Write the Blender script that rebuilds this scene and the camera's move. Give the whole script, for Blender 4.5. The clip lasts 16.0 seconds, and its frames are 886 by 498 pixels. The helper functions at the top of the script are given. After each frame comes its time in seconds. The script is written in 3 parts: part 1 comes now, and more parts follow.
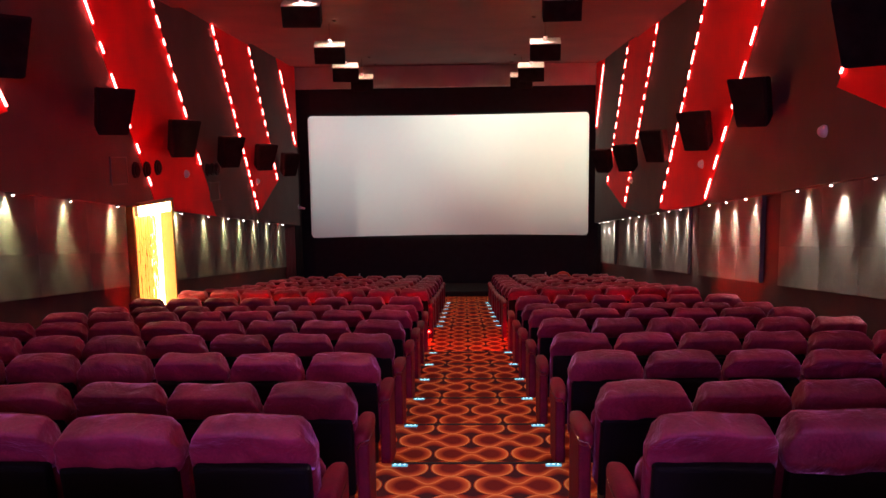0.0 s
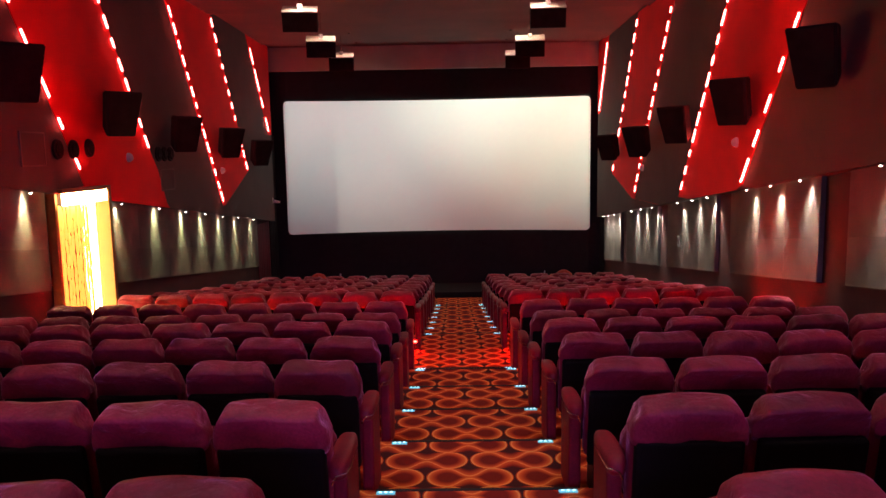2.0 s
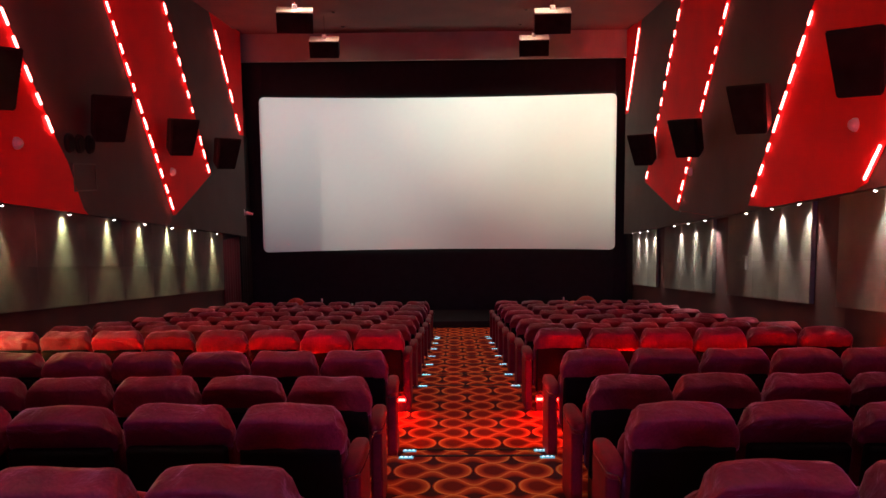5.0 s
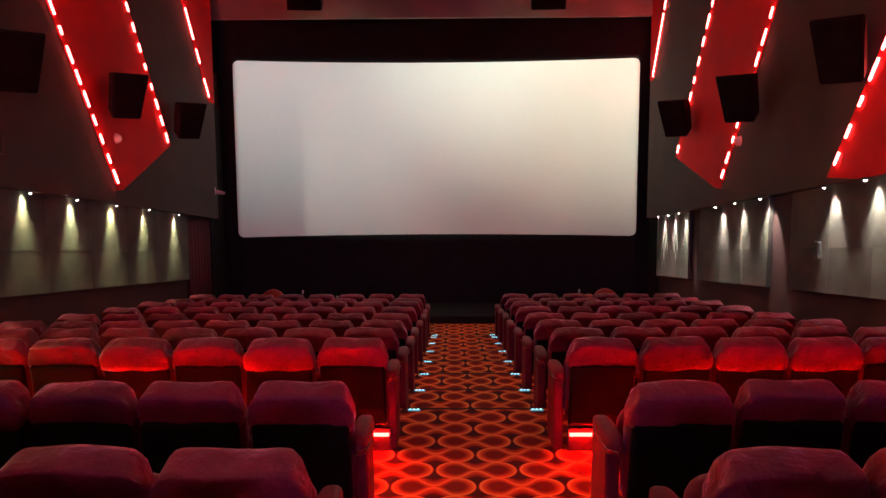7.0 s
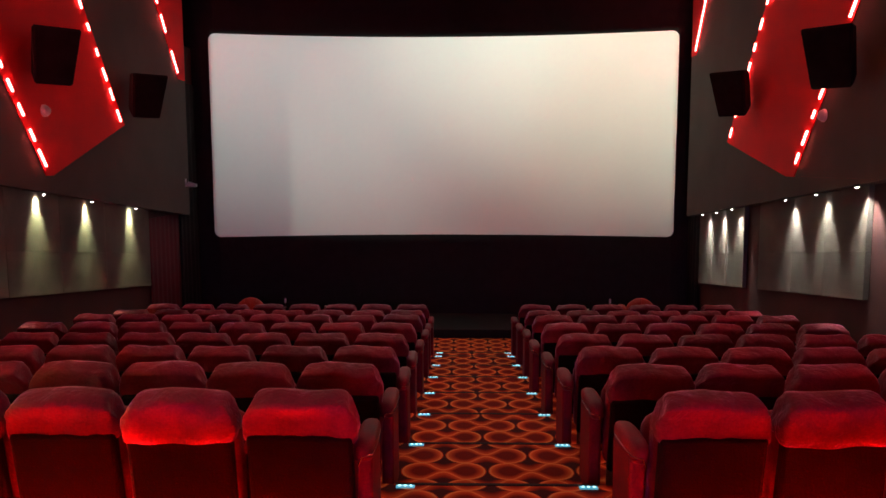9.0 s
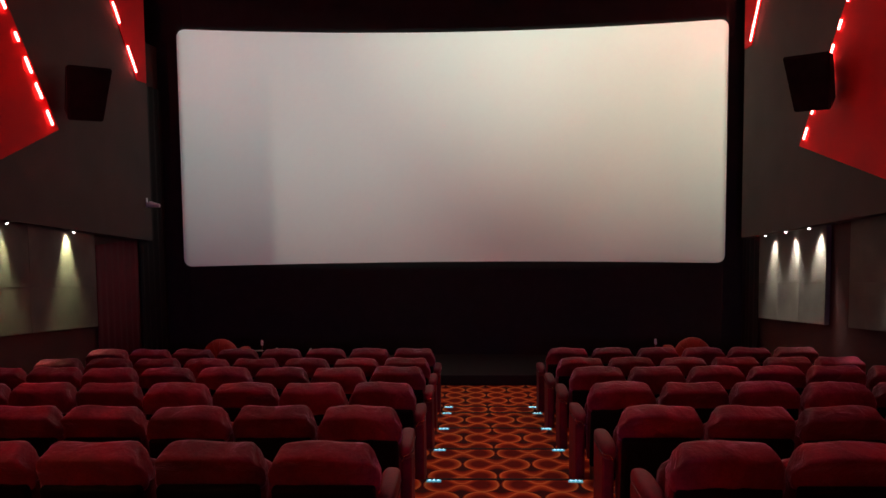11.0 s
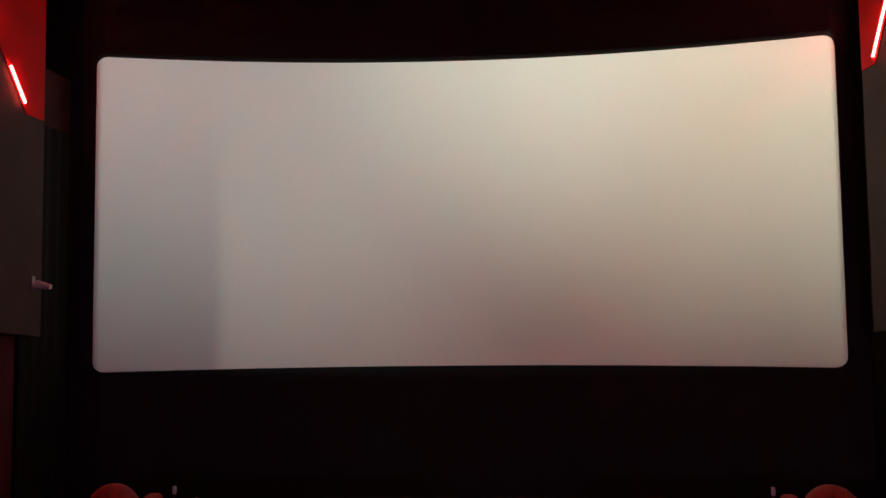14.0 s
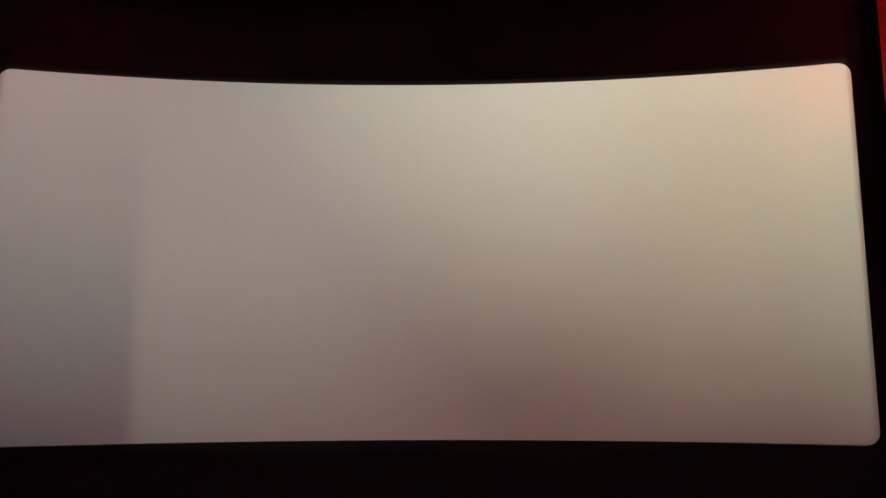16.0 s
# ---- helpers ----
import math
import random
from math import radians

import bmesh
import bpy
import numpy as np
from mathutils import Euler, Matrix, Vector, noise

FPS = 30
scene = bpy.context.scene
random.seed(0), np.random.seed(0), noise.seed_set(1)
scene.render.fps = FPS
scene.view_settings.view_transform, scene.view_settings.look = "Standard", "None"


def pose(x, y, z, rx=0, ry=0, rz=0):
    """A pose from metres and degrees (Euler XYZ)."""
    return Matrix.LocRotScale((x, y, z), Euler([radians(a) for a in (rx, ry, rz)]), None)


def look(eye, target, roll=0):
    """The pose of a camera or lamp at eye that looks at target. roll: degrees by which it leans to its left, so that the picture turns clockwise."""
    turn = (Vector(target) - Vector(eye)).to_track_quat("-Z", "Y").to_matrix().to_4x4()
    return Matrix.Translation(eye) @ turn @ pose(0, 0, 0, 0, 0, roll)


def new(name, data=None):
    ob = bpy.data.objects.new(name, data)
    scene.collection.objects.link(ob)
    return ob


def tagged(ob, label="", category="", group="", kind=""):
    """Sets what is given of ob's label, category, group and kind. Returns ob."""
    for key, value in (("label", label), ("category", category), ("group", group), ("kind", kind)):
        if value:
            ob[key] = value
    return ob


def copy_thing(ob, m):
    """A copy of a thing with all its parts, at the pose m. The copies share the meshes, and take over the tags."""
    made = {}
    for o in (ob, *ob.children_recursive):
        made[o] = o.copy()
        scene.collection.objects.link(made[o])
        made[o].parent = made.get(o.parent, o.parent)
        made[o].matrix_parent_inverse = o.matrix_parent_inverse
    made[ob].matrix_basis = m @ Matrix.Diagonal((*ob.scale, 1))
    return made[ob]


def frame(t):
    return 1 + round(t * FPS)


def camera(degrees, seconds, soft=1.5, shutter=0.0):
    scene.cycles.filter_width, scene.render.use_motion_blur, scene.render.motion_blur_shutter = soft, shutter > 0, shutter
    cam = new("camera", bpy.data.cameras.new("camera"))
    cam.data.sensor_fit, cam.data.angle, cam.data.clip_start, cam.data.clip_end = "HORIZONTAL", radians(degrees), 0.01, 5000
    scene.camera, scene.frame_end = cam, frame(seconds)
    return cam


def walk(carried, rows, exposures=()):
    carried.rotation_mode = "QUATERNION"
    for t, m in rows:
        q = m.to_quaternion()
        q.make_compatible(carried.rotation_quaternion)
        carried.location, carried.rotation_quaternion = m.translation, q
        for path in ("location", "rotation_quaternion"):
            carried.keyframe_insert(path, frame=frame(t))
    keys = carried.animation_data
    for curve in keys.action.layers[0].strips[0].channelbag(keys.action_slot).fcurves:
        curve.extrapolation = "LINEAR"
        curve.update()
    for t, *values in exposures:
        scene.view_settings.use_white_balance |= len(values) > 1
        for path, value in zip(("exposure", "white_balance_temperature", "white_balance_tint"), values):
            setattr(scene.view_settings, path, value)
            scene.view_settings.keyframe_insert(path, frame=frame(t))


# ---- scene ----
cam = camera(61.0, 16.0)
PATH = [
    (0, (0.272, -1.597, 2.965), (0.214, 0.386, 2.712), -0.8),
    (0.5, (0.217, -1.065, 2.847), (0.146, 0.916, 2.586), -0.8),
    (1, (0.247, -0.562, 2.81), (0.193, 1.42, 2.545), -0.7),
    (1.5, (0.2, -0.113, 2.715), (0.162, 1.869, 2.453), -0.9),
    (2, (0.225, 0.387, 2.652), (0.195, 2.37, 2.396), -1.0),
    (2.5, (0.206, 0.837, 2.585), (0.182, 2.822, 2.343), -1.0),
    (3, (0.198, 1.354, 2.527), (0.184, 3.341, 2.296), -1.0),
    (3.5, (0.216, 1.852, 2.469), (0.198, 3.841, 2.255), -1.0),
    (4, (0.187, 2.414, 2.38), (0.159, 4.404, 2.18), -0.9),
    (6.5, (0.178, 5.136, 2.063), (0.152, 7.125, 1.859), -0.3),
    (7, (0.144, 5.696, 1.958), (0.117, 7.683, 1.728), -0.3),
    (7.5, (0.143, 6.227, 1.895), (0.106, 8.214, 1.672), -0.4),
    (8, (0.137, 6.778, 1.81), (0.105, 8.765, 1.583), -0.1),
    (10.5, (0.087, 9.593, 1.499), (0.018, 11.585, 1.327), -0.4),
    (11, (0.081, 10.114, 1.451), (0.01, 12.108, 1.307), -0.6),
    (11.5, (0.132, 10.625, 1.386), (0.041, 12.621, 1.298), -0.9),
    (12, (0.16, 11.23, 1.315), (0.049, 13.226, 1.281), -0.8),
    (12.5, (0.121, 11.875, 1.329), (0.005, 13.871, 1.291), -0.8),
    (13, (0.148, 12.486, 1.219), (0.031, 14.482, 1.186), -0.5),
    (13.5, (0.084, 13.083, 1.138), (-0.039, 15.08, 1.14), -0.4),
    (14, (0.084, 13.511, 1.199), (-0.026, 15.504, 1.318), -0.7),
    (14.5, (0.148, 13.937, 1.275), (0.078, 15.929, 1.444), -0.4),
    (15, (0.092, 14.345, 1.217), (0.074, 16.331, 1.454), -0.2),
    (15.5, (0.106, 14.709, 1.214), (0.081, 16.691, 1.481), -0.2),
    (16, (0.052, 14.904, 1.205), (0.034, 16.885, 1.479), -0.2),
]
walk(cam, [(t, look(eye, target, roll)) for t, eye, target, roll in PATH],
     exposures=[(0.0, 0.0, 6500, 10), (3.5, -0.1, 6500, 10), (8.0, -0.24, 6500, 10), (10.5, -0.46, 6500, 10), (11.5, -0.62, 6500, 10), (12.5, -0.67, 6550, 10), (13.0, -0.64, 6600, 10), (13.5, -0.57, 6650, 10), (14.2, -0.88, 6800, 10), (15.0, -1.0, 6950, 10), (16.0, -1.06, 7050, 10)])

# ---- world and large lights ----
world = bpy.data.worlds.new("world")
scene.world = world
world.use_nodes = True
world.node_tree.nodes["Background"].inputs[0].default_value = (0.02, 0.016, 0.02, 1)
world.node_tree.nodes["Background"].inputs[1].default_value = 0.15

WALL_L, WALL_R = -4.86, 4.36      # faces of the upper side walls
LOW_L, LOW_R = -5.02, 4.56        # lower wall behind the panels
CEIL = 5.62
BACK, FRONT = -4.6, 23.3          # back wall and wall behind the screen
AISLE_L, AISLE_R = -0.30, 0.98
SX0, SX1, SZ0, SZ1, SY, SAG = -4.66, 4.21, 0.30, 4.18, 22.40, 0.60   # the screen


def lamp(name, kind, m, energy, color, **settings):
    data = bpy.data.lights.new(name, kind)
    data.energy, data.color = energy, color
    for key, value in settings.items():
        setattr(data, key, value)
    ob = new(name, data)
    ob.matrix_world = m
    return ob


# three unseen lamps added behind the back wall; tint and aim grade the screen
PORT_Z = 4.20
PORTS = [(1.6, SX0 - 0.03), (-0.4, SX0 - 0.03), (0.6, -3.22)]        # lamp x, and where its patch of light begins on the screen
lamp("projector_beam", "SPOT", look((PORTS[0][0], BACK - 1.0, PORT_Z), (-3.3, 22.6, 6.8)), 20500, (0.80, 1.0, 0.97), spot_size=radians(31), spot_blend=1.0, shadow_soft_size=0.002)
lamp("projector_beam", "SPOT", look((PORTS[1][0], BACK - 1.0, PORT_Z), (5.4, 22.6, 8.4)), 47000, (0.92, 1.0, 0.78), spot_size=radians(37), spot_blend=1.0, shadow_soft_size=0.002)
lamp("projector_beam", "SPOT", look((PORTS[2][0], BACK - 1.0, PORT_Z), (-0.5, 22.6, 0.9)), 5400, (1.0, 0.97, 0.80), spot_size=radians(17.5), spot_blend=1.0, shadow_soft_size=0.004)
# unseen violet fill lamps added at the back wall, for near seats and walls
lamp("entrance_glow", "AREA", look((0.2, BACK + 0.25, 3.15), (0.2, 0.2, 1.0)), 42, (0.34, 0.24, 1.0), shape="RECTANGLE", size=4.0, size_y=0.5, spread=radians(52))
lamp("entrance_glow", "AREA", look((0.2, BACK + 0.25, 3.6), (0.2, 3.0, 3.3)), 155, (0.62, 0.36, 1.0), shape="RECTANGLE", size=6.0, size_y=0.5)
# recessed downlights in the ceiling
DOWNLIGHTS = [(x, y) for y in (-1.5, 2.0, 5.6, 10.9, 13.9, 16.6, 19.5, 20.9) for x in (-2.3, 1.7)]
# the wide pair at y 20.9 is added to brighten the header board
for dx, dy in DOWNLIGHTS:
    lamp("downlight_beam", "SPOT", pose(dx, dy, CEIL - 0.07), 118 if dy < 9 else 50 if dy < 19 else 34 if dy < 20 else 20, (1.0, 0.74, 0.60), spot_size=radians(102 if dy < 9 else 112 if dy < 20 else 168), spot_blend=0.6, shadow_soft_size=0.05)


# ---- materials ----
def material(name, base, rough=0.7, metal=0.0, var=0.25, scale=6.0, fine=90.0, bump=0.15, sheen=0.0, emit=None, strength=0.0, spread=0.0, coat=0.0, spec=0.5, crease=0.0, nap=0.0):
    """A surface with blotches at one scale, grain at another, and a fine relief."""
    mat = bpy.data.materials.new(name)
    mat.use_nodes = True
    nt = mat.node_tree
    bsdf = nt.nodes["Principled BSDF"]
    link = nt.links.new
    bsdf.inputs["Metallic"].default_value = metal
    bsdf.inputs["Coat Weight"].default_value = coat
    bsdf.inputs["Specular IOR Level"].default_value = spec
    if sheen:
        bsdf.inputs["Sheen Weight"].default_value = sheen
        bsdf.inputs["Sheen Roughness"].default_value = 0.35
        bsdf.inputs["Sheen Tint"].default_value = (1.0, 0.42, 0.72, 1)
    tc = nt.nodes.new("ShaderNodeTexCoord")
    big = nt.nodes.new("ShaderNodeTexNoise")
    big.inputs["Scale"].default_value = scale
    big.inputs["Detail"].default_value = 4
    small = nt.nodes.new("ShaderNodeTexNoise")
    small.inputs["Scale"].default_value = fine
    small.inputs["Detail"].default_value = 2
    info = nt.nodes.new("ShaderNodeObjectInfo")
    shift = nt.nodes.new("ShaderNodeVectorMath")
    shift.operation = "ADD"
    times = nt.nodes.new("ShaderNodeMath")
    times.operation = "MULTIPLY"
    times.inputs[1].default_value = 37.0
    link(info.outputs["Random"], times.inputs[0])
    link(tc.outputs["Object"], shift.inputs[0])
    link(times.outputs[0], shift.inputs[1])
    link(shift.outputs[0], big.inputs["Vector"])
    link(shift.outputs[0], small.inputs["Vector"])
    ramp = nt.nodes.new("ShaderNodeMapRange")
    ramp.inputs["From Min"].default_value, ramp.inputs["From Max"].default_value = 0.3, 0.7
    ramp.inputs["To Min"].default_value, ramp.inputs["To Max"].default_value = 1 - var, 1 + var
    link(big.outputs["Fac"], ramp.inputs["Value"])
    grain = nt.nodes.new("ShaderNodeMapRange")
    grain.inputs["From Min"].default_value, grain.inputs["From Max"].default_value = 0.3, 0.7
    grain.inputs["To Min"].default_value, grain.inputs["To Max"].default_value = 1 - var * 0.5, 1 + var * 0.5
    link(small.outputs["Fac"], grain.inputs["Value"])
    both = nt.nodes.new("ShaderNodeMath")
    both.operation = "MULTIPLY"
    link(ramp.outputs[0], both.inputs[0])
    link(grain.outputs[0], both.inputs[1])
    each = nt.nodes.new("ShaderNodeMapRange")
    each.inputs["To Min"].default_value, each.inputs["To Max"].default_value = 1 - spread, 1 + spread
    link(info.outputs["Random"], each.inputs["Value"])
    three = nt.nodes.new("ShaderNodeMath")
    three.operation = "MULTIPLY"
    link(both.outputs[0], three.inputs[0])
    link(each.outputs[0], three.inputs[1])
    tint = nt.nodes.new("ShaderNodeVectorMath")
    tint.operation = "SCALE"
    tint.inputs[0].default_value = base
    link(three.outputs[0], tint.inputs["Scale"])
    link(tint.outputs[0], bsdf.inputs["Base Color"])
    if nap:                                   # pile brushed this way and that
        brush = nt.nodes.new("ShaderNodeTexNoise")
        brush.inputs["Scale"].default_value, brush.inputs["Detail"].default_value, brush.inputs["Distortion"].default_value = 6.0, 3, 1.2
        link(shift.outputs[0], brush.inputs["Vector"])
        lay = nt.nodes.new("ShaderNodeMapRange")
        lay.inputs["From Min"].default_value, lay.inputs["From Max"].default_value = 0.46, 0.64
        lay.inputs["To Min"].default_value, lay.inputs["To Max"].default_value = sheen * 0.3, sheen + nap
        link(brush.outputs["Fac"], lay.inputs["Value"])
        link(lay.outputs[0], bsdf.inputs["Sheen Weight"])
    rr = nt.nodes.new("ShaderNodeMapRange")
    rr.inputs["To Min"].default_value, rr.inputs["To Max"].default_value = max(rough - 0.12, 0.03), min(rough + 0.12, 1.0)
    link(big.outputs["Fac"], rr.inputs["Value"])
    link(rr.outputs[0], bsdf.inputs["Roughness"])
    if bump:
        bp = nt.nodes.new("ShaderNodeBump")
        bp.inputs["Strength"].default_value = bump
        bp.inputs["Distance"].default_value = 0.01
        link(small.outputs["Fac"], bp.inputs["Height"])
        if crease:
            fold = nt.nodes.new("ShaderNodeBump")
            fold.inputs["Strength"].default_value = crease
            fold.inputs["Distance"].default_value = 0.03
            link(big.outputs["Fac"], fold.inputs["Height"])
            if nap:
                rumple = nt.nodes.new("ShaderNodeBump")
                rumple.inputs["Strength"].default_value, rumple.inputs["Distance"].default_value = 0.55, 0.035
                link(brush.outputs["Fac"], rumple.inputs["Height"])
                link(rumple.outputs[0], fold.inputs["Normal"])
            link(fold.outputs[0], bp.inputs["Normal"])
        link(bp.outputs[0], bsdf.inputs["Normal"])
    if emit:
        bsdf.inputs["Emission Color"].default_value = (*emit, 1)
        bsdf.inputs["Emission Strength"].default_value = strength
    return mat


def carpet_material():
    """Interlocked orange waves on dark maroon, in brick order."""
    mat = bpy.data.materials.new("wave_carpet")
    mat.use_nodes = True
    nt = mat.node_tree
    link = nt.links.new
    bsdf = nt.nodes["Principled BSDF"]
    bsdf.inputs["Roughness"].default_value = 0.95
    bsdf.inputs["Specular IOR Level"].default_value = 0.15

    def m(op, a, b=None, c=None):
        n = nt.nodes.new("ShaderNodeMath")
        n.operation = op
        for k, v in enumerate((a, b, c)):
            if v is None:
                continue
            if isinstance(v, (int, float)):
                n.inputs[k].default_value = v
            else:
                link(v, n.inputs[k])
        return n.outputs[0]

    geo = nt.nodes.new("ShaderNodeTexCoord")
    sep = nt.nodes.new("ShaderNodeSeparateXYZ")
    link(geo.outputs["Object"], sep.inputs[0])

    noise_n = nt.nodes.new("ShaderNodeTexNoise")
    noise_n.inputs["Scale"].default_value = 160
    link(geo.outputs["Object"], noise_n.inputs["Vector"])
    # lobes stand in a grid; in each row they are joined in pairs, by turns with the rows beside it
    u = m("MULTIPLY_ADD", sep.outputs[0], 1 / 0.305, 0.5 - 0.308 / 0.305)
    v = m("MULTIPLY_ADD", sep.outputs[1], 1 / 0.285, -4.42 / 0.285)
    dx = m("ADD", m("FRACT", m("ADD", u, 0.5)), -0.5)
    dy = m("ADD", m("FRACT", m("ADD", v, 0.5)), -0.5)
    turn = m("MULTIPLY", m("COSINE", m("MULTIPLY", m("SUBTRACT", u, dx), math.pi)), m("COSINE", m("MULTIPLY", m("SUBTRACT", v, dy), math.pi)))
    waist = m("LESS_THAN", m("MULTIPLY", turn, dx), 0.0)          # 1 on the side where two lobes join
    lobe = m("ADD", m("SQRT", m("ADD", m("MULTIPLY", m("MULTIPLY", dx, dx), 1.27), m("MULTIPLY", dy, dy))), -0.5)
    neck = m("SUBTRACT", m("ABSOLUTE", dy), m("MULTIPLY_ADD", m("COSINE", m("MULTIPLY", dx, 2 * math.pi)), 0.208, 0.292))
    d = m("ADD", m("MULTIPLY", waist, neck), m("MULTIPLY", m("SUBTRACT", 1.0, waist), lobe))
    d = m("MULTIPLY_ADD", m("ADD", noise_n.outputs["Fac"], -0.5), 0.05, d)
    inner = m("POWER", m("MAXIMUM", m("MULTIPLY_ADD", m("MINIMUM", d, 0.0), 1 / 0.40, 1.0), 0.0), 1.9)
    outer = m("MAXIMUM", m("MULTIPLY_ADD", m("MAXIMUM", d, 0.0), -1 / 0.05, 1.0), 0.0)
    inside = m("LESS_THAN", d, 0.0)
    dome = m("MULTIPLY", waist, m("MULTIPLY", m("MAXIMUM", m("MULTIPLY_ADD", m("MAXIMUM", d, 0.0), -1 / 0.36, 1.0), 0.0), 0.70))
    glow = m("MAXIMUM", m("MAXIMUM", m("MULTIPLY", inside, 0.13), m("MULTIPLY", inner, outer)), m("MULTIPLY", dome, m("SUBTRACT", 1.0, inside)))
    ramp = nt.nodes.new("ShaderNodeValToRGB")
    link(glow, ramp.inputs[0])
    el = ramp.color_ramp.elements
    el[0].position, el[0].color = 0.0, (0.075, 0.018, 0.020, 1)
    el[1].position, el[1].color = 1.0, (1.0, 0.48, 0.15, 1)
    for p, c in ((0.17, (0.26, 0.022, 0.014, 1)), (0.45, (0.60, 0.085, 0.024, 1)), (0.78, (0.80, 0.19, 0.045, 1))):
        stop = el.new(p)
        stop.color = c
    wear = nt.nodes.new("ShaderNodeTexNoise")
    wear.inputs["Scale"].default_value = 1.3
    link(geo.outputs["Object"], wear.inputs["Vector"])
    sc = nt.nodes.new("ShaderNodeVectorMath")
    sc.operation = "SCALE"
    link(ramp.outputs[0], sc.inputs[0])
    link(m("MULTIPLY_ADD", wear.outputs["Fac"], 0.5, 0.92), sc.inputs["Scale"])
    link(sc.outputs[0], bsdf.inputs["Base Color"])
    bp = nt.nodes.new("ShaderNodeBump")
    bp.inputs["Strength"].default_value = 0.5
    bp.inputs["Distance"].default_value = 0.006
    link(noise_n.outputs["Fac"], bp.inputs["Height"])
    link(bp.outputs[0], bsdf.inputs["Normal"])
    return mat


VELVET = material("red_velvet", (0.205, 0.0115, 0.036), 0.58, var=0.26, scale=5.5, fine=70, bump=0.25, sheen=0.30, spread=0.30, crease=0.8, spec=0.35, nap=0.7)
VELVET_ARM = material("red_arm_vinyl", (0.19, 0.005, 0.024), 0.55, var=0.25, scale=9, fine=70, bump=0.12, spread=0.15, spec=0.3)
BLACK_BACK = material("black_plastic_shell", (0.0045, 0.0040, 0.0042), 0.7, var=0.3, bump=0.1, spec=0.10)
DARK_METAL = material("dark_metal", (0.03, 0.03, 0.03), 0.45, metal=0.6)
CHROME = material("worn_chrome", (0.75, 0.73, 0.7), 0.22, metal=1.0, var=0.1, bump=0.0)
CARPET = carpet_material()
NOSING = material("black_step_nosing", (0.02, 0.013, 0.012), 0.7)
FABRIC = material("brown_acoustic_fabric", (0.086, 0.070, 0.064), 0.95, var=0.16, scale=1.4, fine=120, bump=0.25)
RED_WALL = material("red_acoustic_fabric", (0.84, 0.010, 0.016), 0.9, var=0.10, scale=1.6, fine=120, bump=0.2)
PANEL = material("grey_fabric_panel", (0.130, 0.124, 0.108), 0.9, var=0.30, scale=1.7, fine=140, bump=0.35, spread=0.12)
RECESS = material("dark_maroon_wall", (0.060, 0.020, 0.020), 0.8, var=0.3, scale=2.0)
CEILING = material("maroon_ceiling_board", (0.155, 0.074, 0.064), 0.85, var=0.18, scale=1.0, fine=30, bump=0.15)
HEADER = material("beige_header_board", (0.30, 0.31, 0.26), 0.85, var=0.12, scale=1.5)
MASKING = material("black_masking_cloth", (0.0095, 0.0125, 0.0130), 1.0, var=0.3, bump=0.2)
SCREEN = material("white_screen_vinyl", (0.80, 0.80, 0.79), 0.9, var=0.02, scale=0.7, bump=0.0)
SPEAKER = material("black_speaker_cabinet", (0.012, 0.011, 0.011), 0.8, var=0.3, fine=200, bump=0.4, spec=0.2)
# light from above put into the colour of the hung speakers' tops
SPEAKER_LIT_TOP = material("lit_tone_speaker_top", (0.55, 0.53, 0.44), 0.7, var=0.2)
GRILLE = material("black_speaker_grille", (0.012, 0.012, 0.012), 0.85, var=0.4, fine=300, bump=0.6, spec=0.1)
WHITE = material("white_plastic", (0.84, 0.82, 0.79), 0.5, var=0.06)
CURTAIN = material("dark_red_curtain", (0.095, 0.007, 0.017), 0.9, var=0.25, scale=4)
TUB_RED = material("bright_red_vinyl", (0.46, 0.030, 0.020), 0.5, var=0.2, scale=8, fine=70, bump=0.1)
GOLD = material("golden_lattice_board", (0.50, 0.19, 0.025), 0.5, var=0.2, scale=8)
YELLOW = material("yellow_portal_board", (0.20, 0.085, 0.012), 0.55, var=0.1)
LED_RED = material("red_light_strip", (0.8, 0.2, 0.2), 0.5, var=0, bump=0, emit=(1.0, 0.085, 0.076), strength=52)
LED_BAR = material("red_bar_light", (0.8, 0.1, 0.1), 0.5, var=0, bump=0, emit=(1.0, 0.0026, 0.0020), strength=450)
# for the unseen strips added to redden the seat backs
RISER_FILL = material("red_riser_fill", (0.8, 0.1, 0.1), 0.5, var=0, bump=0, emit=(1.0, 0.003, 0.002), strength=140)
LED_STEP = material("cyan_step_light", (0.6, 0.8, 0.9), 0.4, var=0, bump=0, emit=(0.40, 0.85, 1.0), strength=3.4)
STEP_CASE = material("blue_step_case", (0.2, 0.35, 0.4), 0.4, var=0, bump=0, emit=(0.10, 0.42, 0.55), strength=0.8)
LAMP_GLOW = material("lamp_lens", (0.9, 0.9, 0.85), 0.3, var=0, bump=0, emit=(1.0, 0.95, 0.85), strength=30)
PORTAL_GLOW = material("lit_yellow_panel", (0.9, 0.8, 0.5), 0.5, var=0, bump=0, emit=(1.0, 0.74, 0.30), strength=20)
# no lamp: emission stands in for the light that falls on the lattice
PORTAL_GOLD_GLOW = material("self_glowing_gold", (0.9, 0.6, 0.2), 0.5, var=0.3, scale=5, bump=0, emit=(1.0, 0.47, 0.075), strength=1.5)


# ---- mesh helpers ----
def smooth(me, on=True):
    for p in me.polygons:
        p.use_smooth = on


